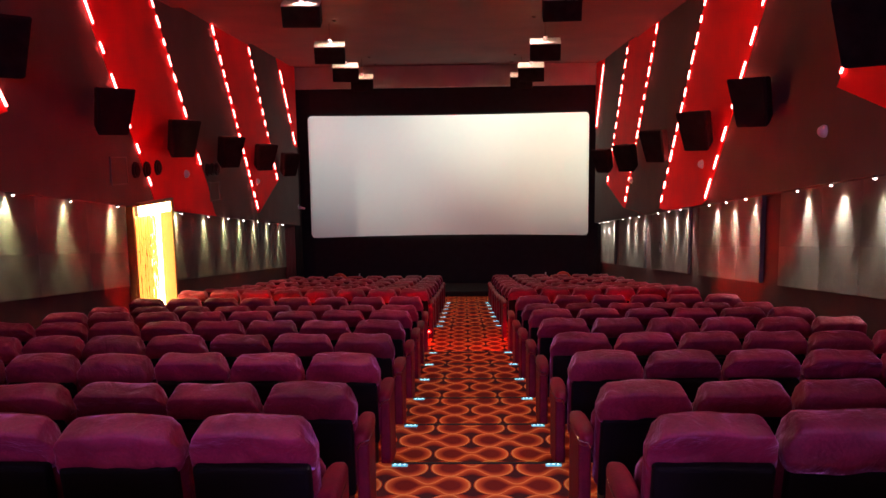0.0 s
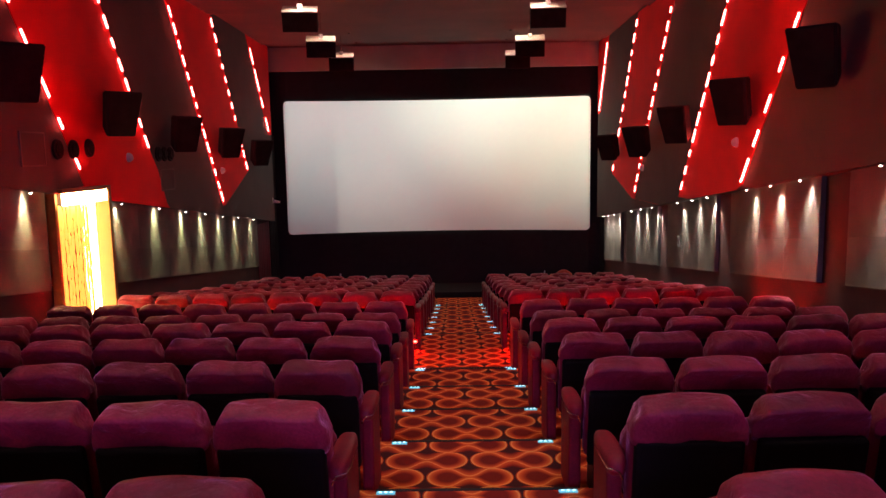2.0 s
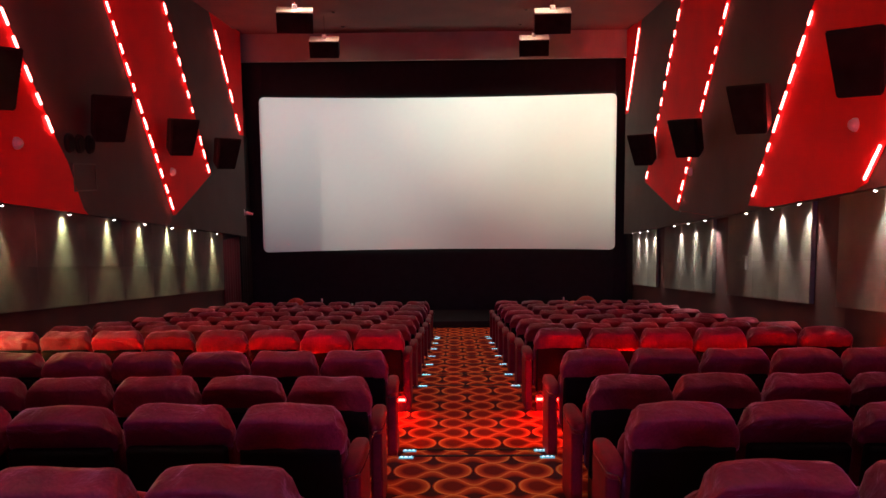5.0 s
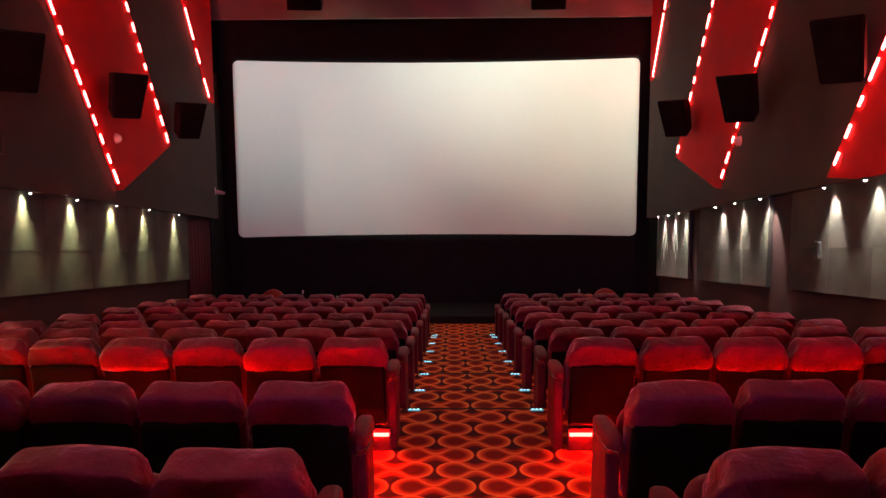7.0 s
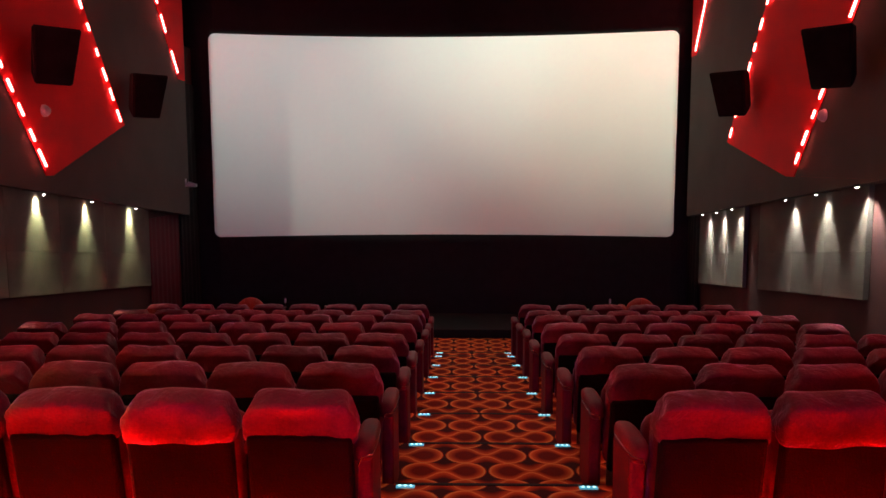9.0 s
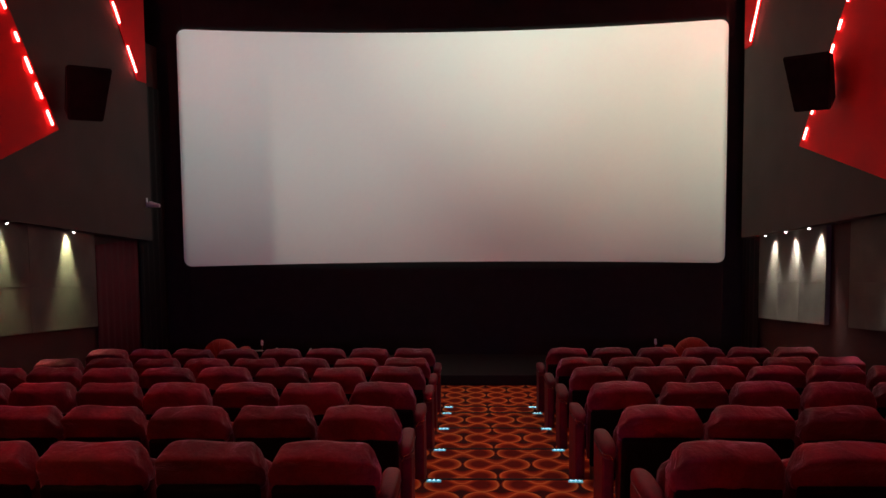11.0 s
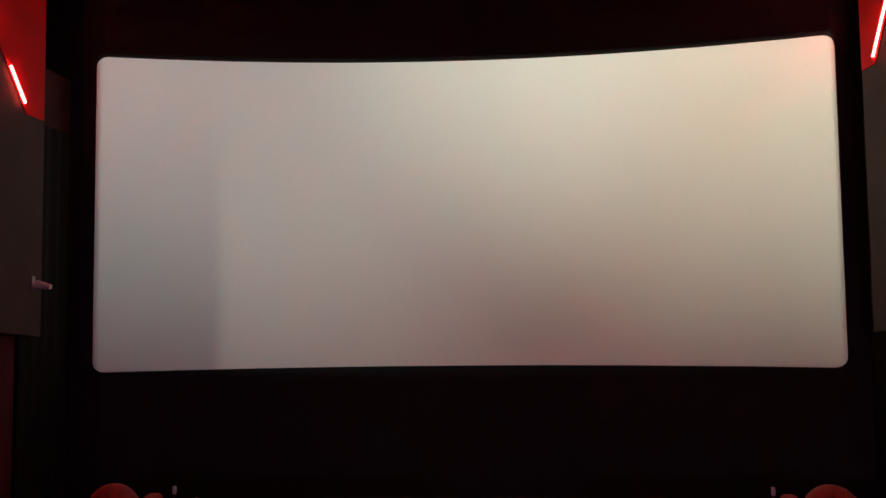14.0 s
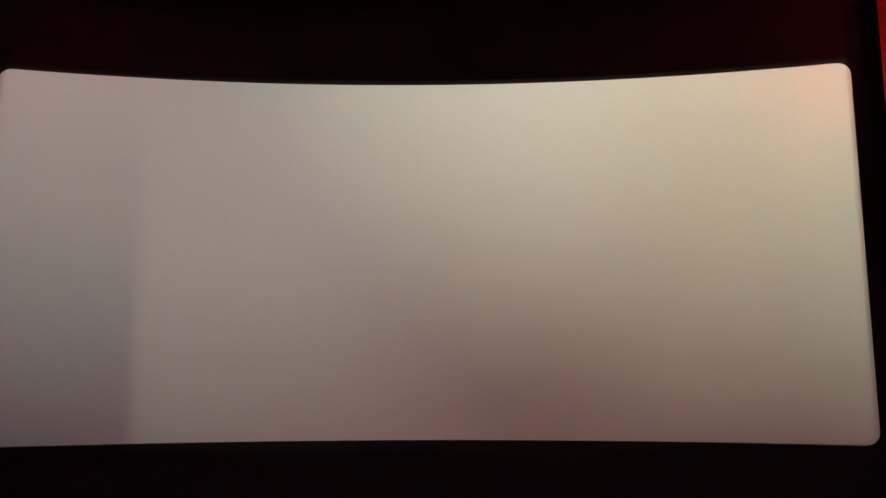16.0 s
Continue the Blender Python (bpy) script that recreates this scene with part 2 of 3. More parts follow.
def part(name, bm, mat, parent=None, label="", soft=False):
    me = bpy.data.meshes.new(name)
    bmesh.ops.recalc_face_normals(bm, faces=bm.faces)
    bm.to_mesh(me)
    bm.free()
    me.materials.append(mat)
    if soft:
        smooth(me)
    ob = new(name, me)
    ob.parent = parent
    if label:
        tagged(ob, label)
    return ob


def shared(name, me, m, parent):
    ob = new(name, me)
    ob.parent = parent
    ob.matrix_local = m
    return ob


def box(x0, x1, y0, y1, z0, z1, bevel=0.0, seg=2, bm=None):
    bm = bm or bmesh.new()
    own = bmesh.ops.create_cube(bm, size=1.0)["verts"]
    for v in own:
        v.co = Vector(((x0 + x1) / 2 + v.co.x * (x1 - x0), (y0 + y1) / 2 + v.co.y * (y1 - y0), (z0 + z1) / 2 + v.co.z * (z1 - z0)))
    if bevel:
        edges = list({e for v in own for e in v.link_edges})
        bmesh.ops.bevel(bm, geom=edges, offset=bevel, segments=seg, profile=0.5, affect="EDGES")
    return bm


def rounded(w, d, h, power=5.0):
    """A superellipsoid cushion about the origin."""
    bm = bmesh.new()
    bmesh.ops.create_cube(bm, size=2.0)
    bmesh.ops.subdivide_edges(bm, edges=list(bm.edges), cuts=6, use_grid_fill=True)
    for v in bm.verts:
        x, y, z = v.co
        n = (abs(x) ** power + abs(y) ** power + abs(z) ** power) ** (1 / power)
        v.co = Vector((x / n * w / 2, y / n * d / 2, z / n * h / 2))
    return bm


def empty(name, m, label, category, group="", kind=""):
    ob = new(name)
    ob.matrix_world = m
    return tagged(ob, label, category, group, kind)


def solid(name, bm, mat, label, category, kind="", group="", soft=False):
    return tagged(part(name, bm, mat, soft=soft), label, category, group, kind)


def tube(points, r, n=8):
    bm = bmesh.new()
    rings = []
    for k, p in enumerate(points):
        a = Vector(points[max(k - 1, 0)])
        b = Vector(points[min(k + 1, len(points) - 1)])
        q = (b - a).to_track_quat("Z", "Y")
        rings.append([bm.verts.new(Vector(p) + q @ Vector((r * math.cos(2 * math.pi * i / n), r * math.sin(2 * math.pi * i / n), 0))) for i in range(n)])
    for a, b in zip(rings, rings[1:]):
        for i in range(n):
            bm.faces.new((a[i], a[(i + 1) % n], b[(i + 1) % n], b[i]))
    bm.faces.new(rings[0][::-1])
    bm.faces.new(rings[-1])
    return bm


# ---- floor ----
# each tread: where it ends towards the screen, and its level
TREADS = [(-2.08, 1.45), (-0.94, 1.31), (0.20, 1.16), (1.36, 1.01), (2.50, 0.87), (3.65, 0.72), (4.79, 0.59), (5.93, 0.45), (7.02, 0.32), (8.10, 0.19), (9.28, 0.03),
          (9.74, -0.09), (12.35, -0.28), (13.50, -0.455), (14.72, -0.63), (15.93, -0.80), (17.08, -0.95), (18.16, -1.09), (19.25, -1.24), (19.94, -1.36), (FRONT, -1.48)]


def floor_mesh():
    bm = bmesh.new()
    x0, x1 = LOW_L - 0.5, LOW_R + 0.5
    prof = []
    y = BACK - 2.0
    for end, z in TREADS:
        prof += [(y, z), (end, z)]
        y = end
    top = [[bm.verts.new((x, yy, zz)) for yy, zz in prof] for x in (x0, x1)]
    low = [[bm.verts.new((x, yy, -1.9)) for yy in (prof[0][0], prof[-1][0])] for x in (x0, x1)]
    for k in range(len(prof) - 1):
        bm.faces.new((top[0][k], top[1][k], top[1][k + 1], top[0][k + 1]))
    for i in (0, 1):
        bm.faces.new((*top[i], low[i][1], low[i][0]))
    bm.faces.new((low[0][0], low[0][1], low[1][1], low[1][0]))
    bm.faces.new((top[0][0], low[0][0], low[1][0], top[1][0]))
    bm.faces.new((top[0][-1], top[1][-1], low[1][1], low[0][1]))
    return bm


solid("floor", floor_mesh(), CARPET, "stepped floor in orange wave-patterned carpet", "floor", "structure")
for end, z in TREADS[:-1]:
    solid("step_nosing", box(AISLE_L + 0.02, AISLE_R - 0.02, end - 0.022, end + 0.008, z - 0.01, z + 0.006, 0.003, 1), NOSING, "black rubber nosing on the carpeted step", "nosing", "structure", "step nosings")

step_proto = None
for end, z in TREADS[:-1]:
    for x in (-0.215, 0.895):
        at = pose(x, end - 0.05, z)
        if step_proto is None:
            step_proto = empty("step_light", at, "small cyan step light on the carpet edge", "step light", "aisle step lights")
            part("housing", box(-0.058, 0.058, -0.020, 0.020, 0.0, 0.010, 0.004, 1), STEP_CASE, step_proto, "pale blue lit case")
            for k in (-1, 0, 1):
                part("diode", box(k * 0.034 - 0.008, k * 0.034 + 0.008, -0.008, 0.008, 0.009, 0.014, 0.003, 1), LED_STEP, step_proto, "glowing cyan diode")
        else:
            copy_thing(step_proto, at)


# ---- walls ----
def fascia(y):
    return 2.69 - 0.1222 * (y - 6.0)


JOGS = [-6.0, -1.5, 3.0, 7.5, 12.0, 16.5, 21.0, 25.5]


def bay_of(y):
    return max(k for k in range(len(JOGS) - 1) if y >= JOGS[k] - 1e-6)


def wall_x(side):
    return WALL_L if side < 0 else WALL_R


def upper_wall(side, y1):
    """The overhanging upper wall, whose rim falls towards the screen."""
    bm = bmesh.new()
    inner, outer = wall_x(side), side * 5.9
    cols = []
    for i in range(7):
        y = BACK - 0.05 + (y1 - BACK + 0.05) * i / 6
        cols.append([bm.verts.new((x, y, z)) for x, z in ((inner, fascia(y)), (inner, CEIL + 0.1), (outer, CEIL + 0.1), (outer, fascia(y)))])
    for a, b in zip(cols, cols[1:]):
        for j in range(4):
            bm.faces.new((a[j], b[j], b[(j + 1) % 4], a[(j + 1) % 4]))
    bm.faces.new(cols[0])
    bm.faces.new(cols[-1][::-1])
    return bm


solid("wall_left_upper", upper_wall(-1, 21.65), FABRIC, "overhanging upper side wall in brown acoustic fabric", "wall", "structure")
solid("wall_right_upper", upper_wall(1, 22.1), FABRIC, "overhanging upper side wall in brown acoustic fabric", "wall", "structure")
solid("wall_left_lower", box(-5.5, LOW_L, BACK, FRONT, -1.6, 3.9), RECESS, "dark maroon lower side wall", "wall", "structure")
solid("wall_right_lower", box(LOW_R, 5.1, BACK, FRONT, -1.6, 3.9), RECESS, "dark maroon lower side wall", "wall", "structure")


def port_wall():
    """The unseen back wall; three slots cut in it trim the added screen beams."""
    bm = bmesh.new()
    y1 = BACK
    s = 1.0 / (22.65 - (BACK - 1.0))
    ports = []
    for lx, xa in sorted(PORTS):
        ports.append((lx + (xa - lx) * s, lx + (SX1 + 0.03 - lx) * s, PORT_Z + (SZ0 - 0.03 - PORT_Z) * s, PORT_Z + (SZ1 + 0.03 - PORT_Z) * s))
    z0, z1 = max(p[2] for p in ports), min(p[3] for p in ports)
    xs = [-6.0]
    for p in ports:
        box(xs[-1], p[0], y1 - 0.01, y1, z0, z1, bm=bm)
        xs.append(p[1])
    box(xs[-1], 6.0, y1 - 0.01, y1, z0, z1, bm=bm)
    box(-6, 6, y1 - 0.01, y1, 0.5, z0, bm=bm)
    box(-6, 6, y1 - 0.01, y1, z1, 6.2, bm=bm)
    return bm


solid("wall_back", port_wall(), RECESS, "unseen back wall with slots that trim the screen light", "wall", "structure")
solid("wall_front", box(-6.2, 5.8, FRONT, FRONT + 0.2, -1.9, 6.2), MASKING, "black wall behind the screen", "wall", "structure")


def ceiling_mesh():
    """Broad boards that dip a little from bay to bay."""
    bm = bmesh.new()
    for a, b in zip(JOGS, JOGS[1:]):
        a2, b2 = max(a, BACK - 2), min(b, FRONT)
        if b2 <= a2:
            continue
        v = [bm.verts.new(p) for p in ((-6.1, a2, CEIL + 0.06), (5.9, a2, CEIL + 0.06), (5.9, b2, CEIL - 0.04), (-6.1, b2, CEIL - 0.04),
                                       (-6.1, a2, CEIL + 0.3), (5.9, a2, CEIL + 0.3), (5.9, b2, CEIL + 0.3), (-6.1, b2, CEIL + 0.3))]
        for q in ((0, 1, 2, 3), (7, 6, 5, 4), (0, 4, 5, 1), (1, 5, 6, 2), (2, 6, 7, 3), (3, 7, 4, 0)):
            bm.faces.new([v[i] for i in q])
    return bm


solid("ceiling", ceiling_mesh(), CEILING, "dark maroon ceiling of stepped boards", "ceiling", "structure")
ring_first = None
for dx, dy in DOWNLIGHTS:
    under = CEIL + 0.06 - 0.1 * ((dy - JOGS[bay_of(dy)]) / 4.5)
    if ring_first is None:
        ring_first = empty("ceiling_downlight", pose(dx, dy, under), "small round recessed downlight in the ceiling", "downlight", "ceiling downlights")
        rb = bmesh.new()
        bmesh.ops.create_cone(rb, cap_ends=True, segments=18, radius1=0.050, radius2=0.056, depth=0.014, matrix=Matrix.Translation((0, 0, -0.006)))
        part("ring", rb, CEILING, ring_first)
        rb = bmesh.new()
        bmesh.ops.create_cone(rb, cap_ends=True, segments=16, radius1=0.034, radius2=0.038, depth=0.008, matrix=Matrix.Translation((0, 0, -0.014)))
        part("baffle", rb, BLACK_BACK, ring_first, "dark round baffle")
    else:
        copy_thing(ring_first, pose(dx, dy, under))
solid("header", box(-5.6, 5.3, 22.0, 22.12, 4.98, CEIL + 0.1, 0.01, 1), HEADER, "beige header board above the screen opening", "header", "structure")

# red slanting wall panels: (side, top edge y0 y1, outline towards the back and towards the screen as (z, y) knots)
RED_PANELS = [
    (-1, [(5.62, 8.38), (2.44, 10.60), (2.27, 10.70)], [(5.62, 11.03), (2.75, 13.04), (2.45, 13.30), (1.74, 13.70)]),
    (-1, [(5.62, 13.98), (1.56, 16.88)], [(5.62, 16.64), (2.28, 19.08), (1.56, 17.03)]),
    (-1, [(5.62, 19.39), (3.20, 21.30)], [(5.62, 21.62), (3.20, 21.62)]),
    (-1, [(5.62, 2.6), (2.95, 4.6)], [(5.62, 5.35), (3.5, 6.85), (2.95, 4.7)]),
    (1, [(5.62, 8.39), (2.12, 11.20)], [(5.62, 11.43), (1.76, 14.25)]),
    (1, [(5.62, 14.57), (1.52, 17.60)], [(5.62, 17.46), (2.03, 20.06), (1.52, 17.83)]),
    (1, [(5.62, 20.60), (3.64, 21.80)], [(5.62, 22.08), (3.64, 22.08)]),
    (1, [(5.62, 2.8), (3.05, 4.8)], [(5.62, 5.50), (3.62, 6.88), (3.05, 4.9)])]


def along(knots, z):
    for (za, ya), (zb, yb) in zip(knots, knots[1:]):
        if zb - 1e-6 <= z <= za + 1e-6:
            return ya + (yb - ya) * (za - z) / (za - zb)
    return knots[-1][1] if z < knots[-1][0] else knots[0][1]


def red_panel(side, left, right):
    """A sheet of fabric board 14 mm proud of the wall between two slanting edges."""
    bm = bmesh.new()
    lo = min(left[-1][0], right[-1][0])
    zs = sorted({k[0] for k in left + right} | {5.62 - 0.1 * i for i in range(45)}, reverse=True)
    rows = []
    for z in [z for z in zs if z >= lo - 1e-6]:
        ya = along(left, z)
        if z < left[-1][0]:                      # below the back edge the panel follows the wall's lower rim
            ya = 6.0 + (2.69 - z) / 0.1222
        yb = max(along(right, z), ya + 0.001)
        rows.append([bm.verts.new((wall_x(side) - side * 0.014, ya + (yb - ya) * i / 6, z)) for i in range(7)])
    for a, b in zip(rows, rows[1:]):
        for i in range(6):
            bm.faces.new((a[i], a[i + 1], b[i + 1], b[i]))
    bmesh.ops.remove_doubles(bm, verts=bm.verts, dist=0.0008)
    back = bmesh.ops.extrude_face_region(bm, geom=list(bm.faces))
    for v in back["geom"]:
        if isinstance(v, bmesh.types.BMVert):
            v.co.x += side * 0.012
    return bm


for side, left, right in RED_PANELS:
    solid("red_wall_panel", red_panel(side, left, right), RED_WALL, "slanting bright red fabric panel on the side wall", "wall panel", "structure", "red wall panels")

# broken strips of light along the slanting panels: (side, z top, y top, z low, y low, mean length, mean gap)
STRIPS = [(-1, 5.55, 8.45, 2.50, 10.58, 0.36, 0.26), (-1, 5.58, 11.00, 2.82, 12.94, 0.22, 0.15), (-1, 5.60, 14.04, 1.68, 16.85, 0.24, 0.12),
          (-1, 5.52, 16.66, 2.32, 18.92, 0.20, 0.15), (-1, 5.36, 19.64, 3.26, 21.28, 0.62, 0.14), (-1, 5.55, 5.40, 3.56, 6.80, 0.35, 0.2),
          (1, 5.55, 8.51, 2.18, 11.20, 0.42, 0.20), (1, 5.55, 11.42, 1.88, 14.08, 0.24, 0.14), (1, 5.56, 14.66, 1.66, 17.56, 0.22, 0.13),
          (1, 5.50, 17.50, 2.08, 19.92, 0.24, 0.15), (1, 5.43, 20.74, 3.74, 21.78, 0.66, 0.12), (1, 5.55, 5.55, 3.70, 6.82, 0.35, 0.22)]
seg_bm = box(-0.009, 0.009, -0.0115, 0.0115, -0.5, 0.5)
seg_me = bpy.data.meshes.new("light_segment")
seg_bm.to_mesh(seg_me)
seg_bm.free()
seg_me.materials.append(LED_RED)
rng = random.Random(4)
for side, za, ya, zb, yb, mean, gap in STRIPS:
    strip = empty("light_strip", pose(wall_x(side), ya, za), "broken slanting strip of glowing red-white lights", "light strip", "wall light strips")
    length = math.hypot(za - zb, ya - yb)
    ang = math.atan2(yb - ya, za - zb)
    count = max(round(length / (mean * 0.72 + gap * 1.2)), 2)
    step = (length + gap) / count
    for k in range(count):
        ln = (step - gap) * rng.choice((0.55, 0.75, 1.0, 1.15))
        f = min(max((k * step + (step - gap) / 2 + rng.uniform(-0.1, 0.1) * gap) / length, 0.0), 1.0)
        y, z = ya + (yb - ya) * f, za + (zb - za) * f
        m = Matrix.Translation((wall_x(side) - side * 0.030, y, z)) @ Matrix.Rotation(ang, 4, "X") @ Matrix.Diagonal((1, 1, ln, 1))
        shared("light_segment", seg_me, strip.matrix_world.inverted() @ m, strip)

# grey fabric panels of the lower walls, in two courses
def lower_panel(side, y0, y1, cols):
    face = LOW_L + 0.07 if side < 0 else LOW_R - 0.07
    for c in range(len(cols) - 1):
        a, b = cols[c] + 0.002, cols[c + 1] - 0.002
        base = empty("wall_panel", pose(face, (a + b) / 2, fascia((a + b) / 2)), "grey fabric wall panel under a small spotlight", "wall panel", "lower wall panels", "structure")
        for lo, hi, proud in ((-1.25, -0.7205, 0.0), (-0.7195, 0.03, 0.0015)):
            bm = bmesh.new()
            xi, xo = face - side * proud, face + side * 0.06
            v = [bm.verts.new((x - face, y - (a + b) / 2, fascia(y) + z - fascia((a + b) / 2))) for x in (xi, xo) for y in (a, b) for z in (lo, hi)]
            for q in ((0, 1, 3, 2), (4, 6, 7, 5), (0, 4, 5, 1), (2, 3, 7, 6), (0, 2, 6, 4), (1, 5, 7, 3)):
                bm.faces.new([v[i] for i in q])
            bmesh.ops.bevel(bm, geom=list(bm.edges), offset=0.0015, segments=1, affect="EDGES")
            part("panel", bm, PANEL, base)


for cols in ([-2.0, -0.2, 1.0, 2.0], [2.65, 3.6, 4.6, 5.45], [5.75, 6.5, 7.4, 8.55], [9.18, 10.1, 10.93, 12.0], [12.63, 13.5, 14.39, 15.40], [16.08, 17.0, 17.86, 18.97], [19.55, 20.3, 21.0, 21.7]):
    lower_panel(1, cols[0], cols[-1], cols)
for cols in ([-1.0, 0.3, 1.5, 2.7, 3.9, 5.1, 6.2, 7.4, 8.65, 9.85], [11.45, 12.62, 13.85, 15.02, 16.15, 17.3, 18.5, 20.02]):
    lower_panel(-1, cols[0], cols[-1], cols)

# small spotlights under the rim of the upper walls
LAMPS_R = [3.0, 4.0, 5.0, 6.0, 6.88, 7.72, 9.40, 10.22, 11.02, 12.66, 13.43, 14.28, 16.05, 16.95, 17.8, 19.7, 20.4, 21.1]
LAMPS_L = [3.2, 4.4, 5.6, 6.80, 8.04, 9.34, 11.80, 13.25, 14.52, 15.62, 16.78, 17.95, 19.3]
spot_proto = None
for side, ys in ((1, LAMPS_R), (-1, LAMPS_L)):
    for y in ys:
        x = WALL_R - 0.02 if side > 0 else WALL_L + 0.02
        at = pose(x, y, fascia(y))
        if spot_proto is None:
            spot_proto = empty("wall_spotlight", at, "small black spotlight with a bright lens", "spotlight", "wall spotlights")
            body = bmesh.new()
            bmesh.ops.create_cone(body, cap_ends=True, segments=14, radius1=0.024, radius2=0.030, depth=0.03, matrix=Matrix.Translation((0, 0, -0.016)))
            part("can", body, DARK_METAL, spot_proto)
            lens = bmesh.new()
            bmesh.ops.create_uvsphere(lens, u_segments=12, v_segments=8, radius=0.0165, matrix=Matrix.Translation((0, 0, -0.032)) @ Matrix.Diagonal((1, 1, 0.7, 1)))
            part("lens", lens, LAMP_GLOW, spot_proto, "glowing round lens", True)
        else:
            copy_thing(spot_proto, at)
        tint = (1.0, 0.93, 0.80) if side > 0 else (0.97, 1.0, 0.52)
        lamp("spot_beam", "SPOT", look((x + side * 0.078, y, fascia(y) - 0.045), (x + side * 0.26, y, fascia(y) - 1.0)), (165.0 if side < 0 else 130.0) * (1.3 if y > 15 else 1.0), tint, spot_size=radians(64), spot_blend=0.9, shadow_soft_size=0.02)

# ---- lit portal in the left wall ----
portal = empty("lit_portal", pose(LOW_L, 10.65, -0.1), "doorway screen of golden lattice with self-glowing plates and yellow light panel", "portal")


def in_portal(bm):
    bmesh.ops.translate(bm, verts=bm.verts, vec=(-LOW_L, -10.65, 0.1))
    return bm


part("light_panel", in_portal(box(-5.015, -5.005, 10.84, 11.278, 0.0, 2.203)), PORTAL_GLOW, portal, "glowing warm white panel")
part("head_light", in_portal(box(-4.85, -4.81, 10.055, 11.278, 2.04, 2.203, 0.006, 1)), PORTAL_GLOW, portal, "glowing warm white head light")
part("backing_panel", in_portal(box(-5.015, -5.008, 10.055, 10.836, 0.0, 2.203)), RECESS, portal, "dark maroon backing")
part("jamb", in_portal(box(-5.019, -4.79, 11.28, 11.36, -0.25, 2.20, 0.006, 1)), YELLOW, portal, "yellow lit side board")
part("jamb", in_portal(box(-5.019, -4.90, 9.98, 10.05, -0.05, 2.20, 0.006, 1)), GOLD, portal)
part("lintel", in_portal(box(-5.019, -4.79, 9.98, 11.36, 2.205, 2.26, 0.006, 1)), YELLOW, portal)
part("post", in_portal(box(-4.985, -4.93, 10.10, 10.155, 0.0, 2.04, 0.008, 1)), PORTAL_GOLD_GLOW, portal, "plain golden upright with a lit look from emission")
# tall uneven golden plates, lit look put in as emission, dark slits between them
plate_bm = rounded(0.074, 0.02, 0.25, power=3.0)
plate_me = bpy.data.meshes.new("plate")
plate_bm.to_mesh(plate_me)
plate_bm.free()
smooth(plate_me)
plate_me.materials.append(PORTAL_GOLD_GLOW)
lattice_rng = random.Random(8)
for k in range(9):
    z = lattice_rng.uniform(0.02, 0.16)
    while z < 2.0:
        tall = lattice_rng.uniform(0.17, 0.33)
        y = 10.225 + k * 0.086 + lattice_rng.uniform(-0.012, 0.012)
        m = Matrix.Translation((-4.955, y, min(z + tall / 2, 2.03 - tall / 2))) @ Matrix.Rotation(radians(90), 4, "Z") @ Matrix.Rotation(radians(lattice_rng.uniform(-7, 7)), 4, "Y") @ Matrix.Diagonal((lattice_rng.uniform(0.72, 1.0), 1, tall / 0.25, 1))
        shared("plate", plate_me, portal.matrix_world.inverted() @ m, portal)
        z += tall * 0.94

# ---- screen end ----


def bow(x):
    f = (2 * x - SX0 - SX1) / (SX1 - SX0)
    return SY + SAG * (1 - f * f)


def screen_mesh():
    bm = bmesh.new()
    r = 0.13
    cols = []
    xs = [SX0 + r * (1 - math.cos(a * math.pi / 12)) for a in range(7)] + [SX0 + r + (SX1 - SX0 - 2 * r) * i / 40 for i in range(1, 40)] + [SX1 - r * (1 - math.cos(a * math.pi / 12)) for a in range(6, -1, -1)]
    for x in xs:
        d = max(0.0, r - min(x - SX0, SX1 - x))
        cut = r - math.sqrt(max(r * r - d * d, 0.0))
        cols.append([bm.verts.new((x, bow(x), z)) for z in (SZ0 + cut, (SZ0 + SZ1) / 2, SZ1 - cut)])
    for a, b in zip(cols, cols[1:]):
        for j in range(2):
            bm.faces.new((a[j], b[j], b[j + 1], a[j + 1]))
    back = bmesh.ops.extrude_face_region(bm, geom=list(bm.faces))
    for v in back["geom"]:
        if isinstance(v, bmesh.types.BMVert):
            v.co.y += 0.02
    return bm


screen = empty("cinema_screen", pose(0, 0, 0), "large curved white cinema screen with rounded corners", "screen")
part("sheet", screen_mesh(), SCREEN, screen)
for zz in (SZ0 - 0.012, SZ1 + 0.012):
    part("edge_binding", tube([(x, bow(x) + 0.012, zz) for x in [SX0 + 0.14 + (SX1 - SX0 - 0.28) * i / 30 for i in range(31)]], 0.010, 6), MASKING, screen, "thin black edge binding")
for xx in (SX0 - 0.012, SX1 + 0.012):
    part("edge_binding", tube([(xx, SY + 0.012, SZ0 + 0.14), (xx, SY + 0.012, SZ1 - 0.14)], 0.010, 6), MASKING, screen, "thin black edge binding")


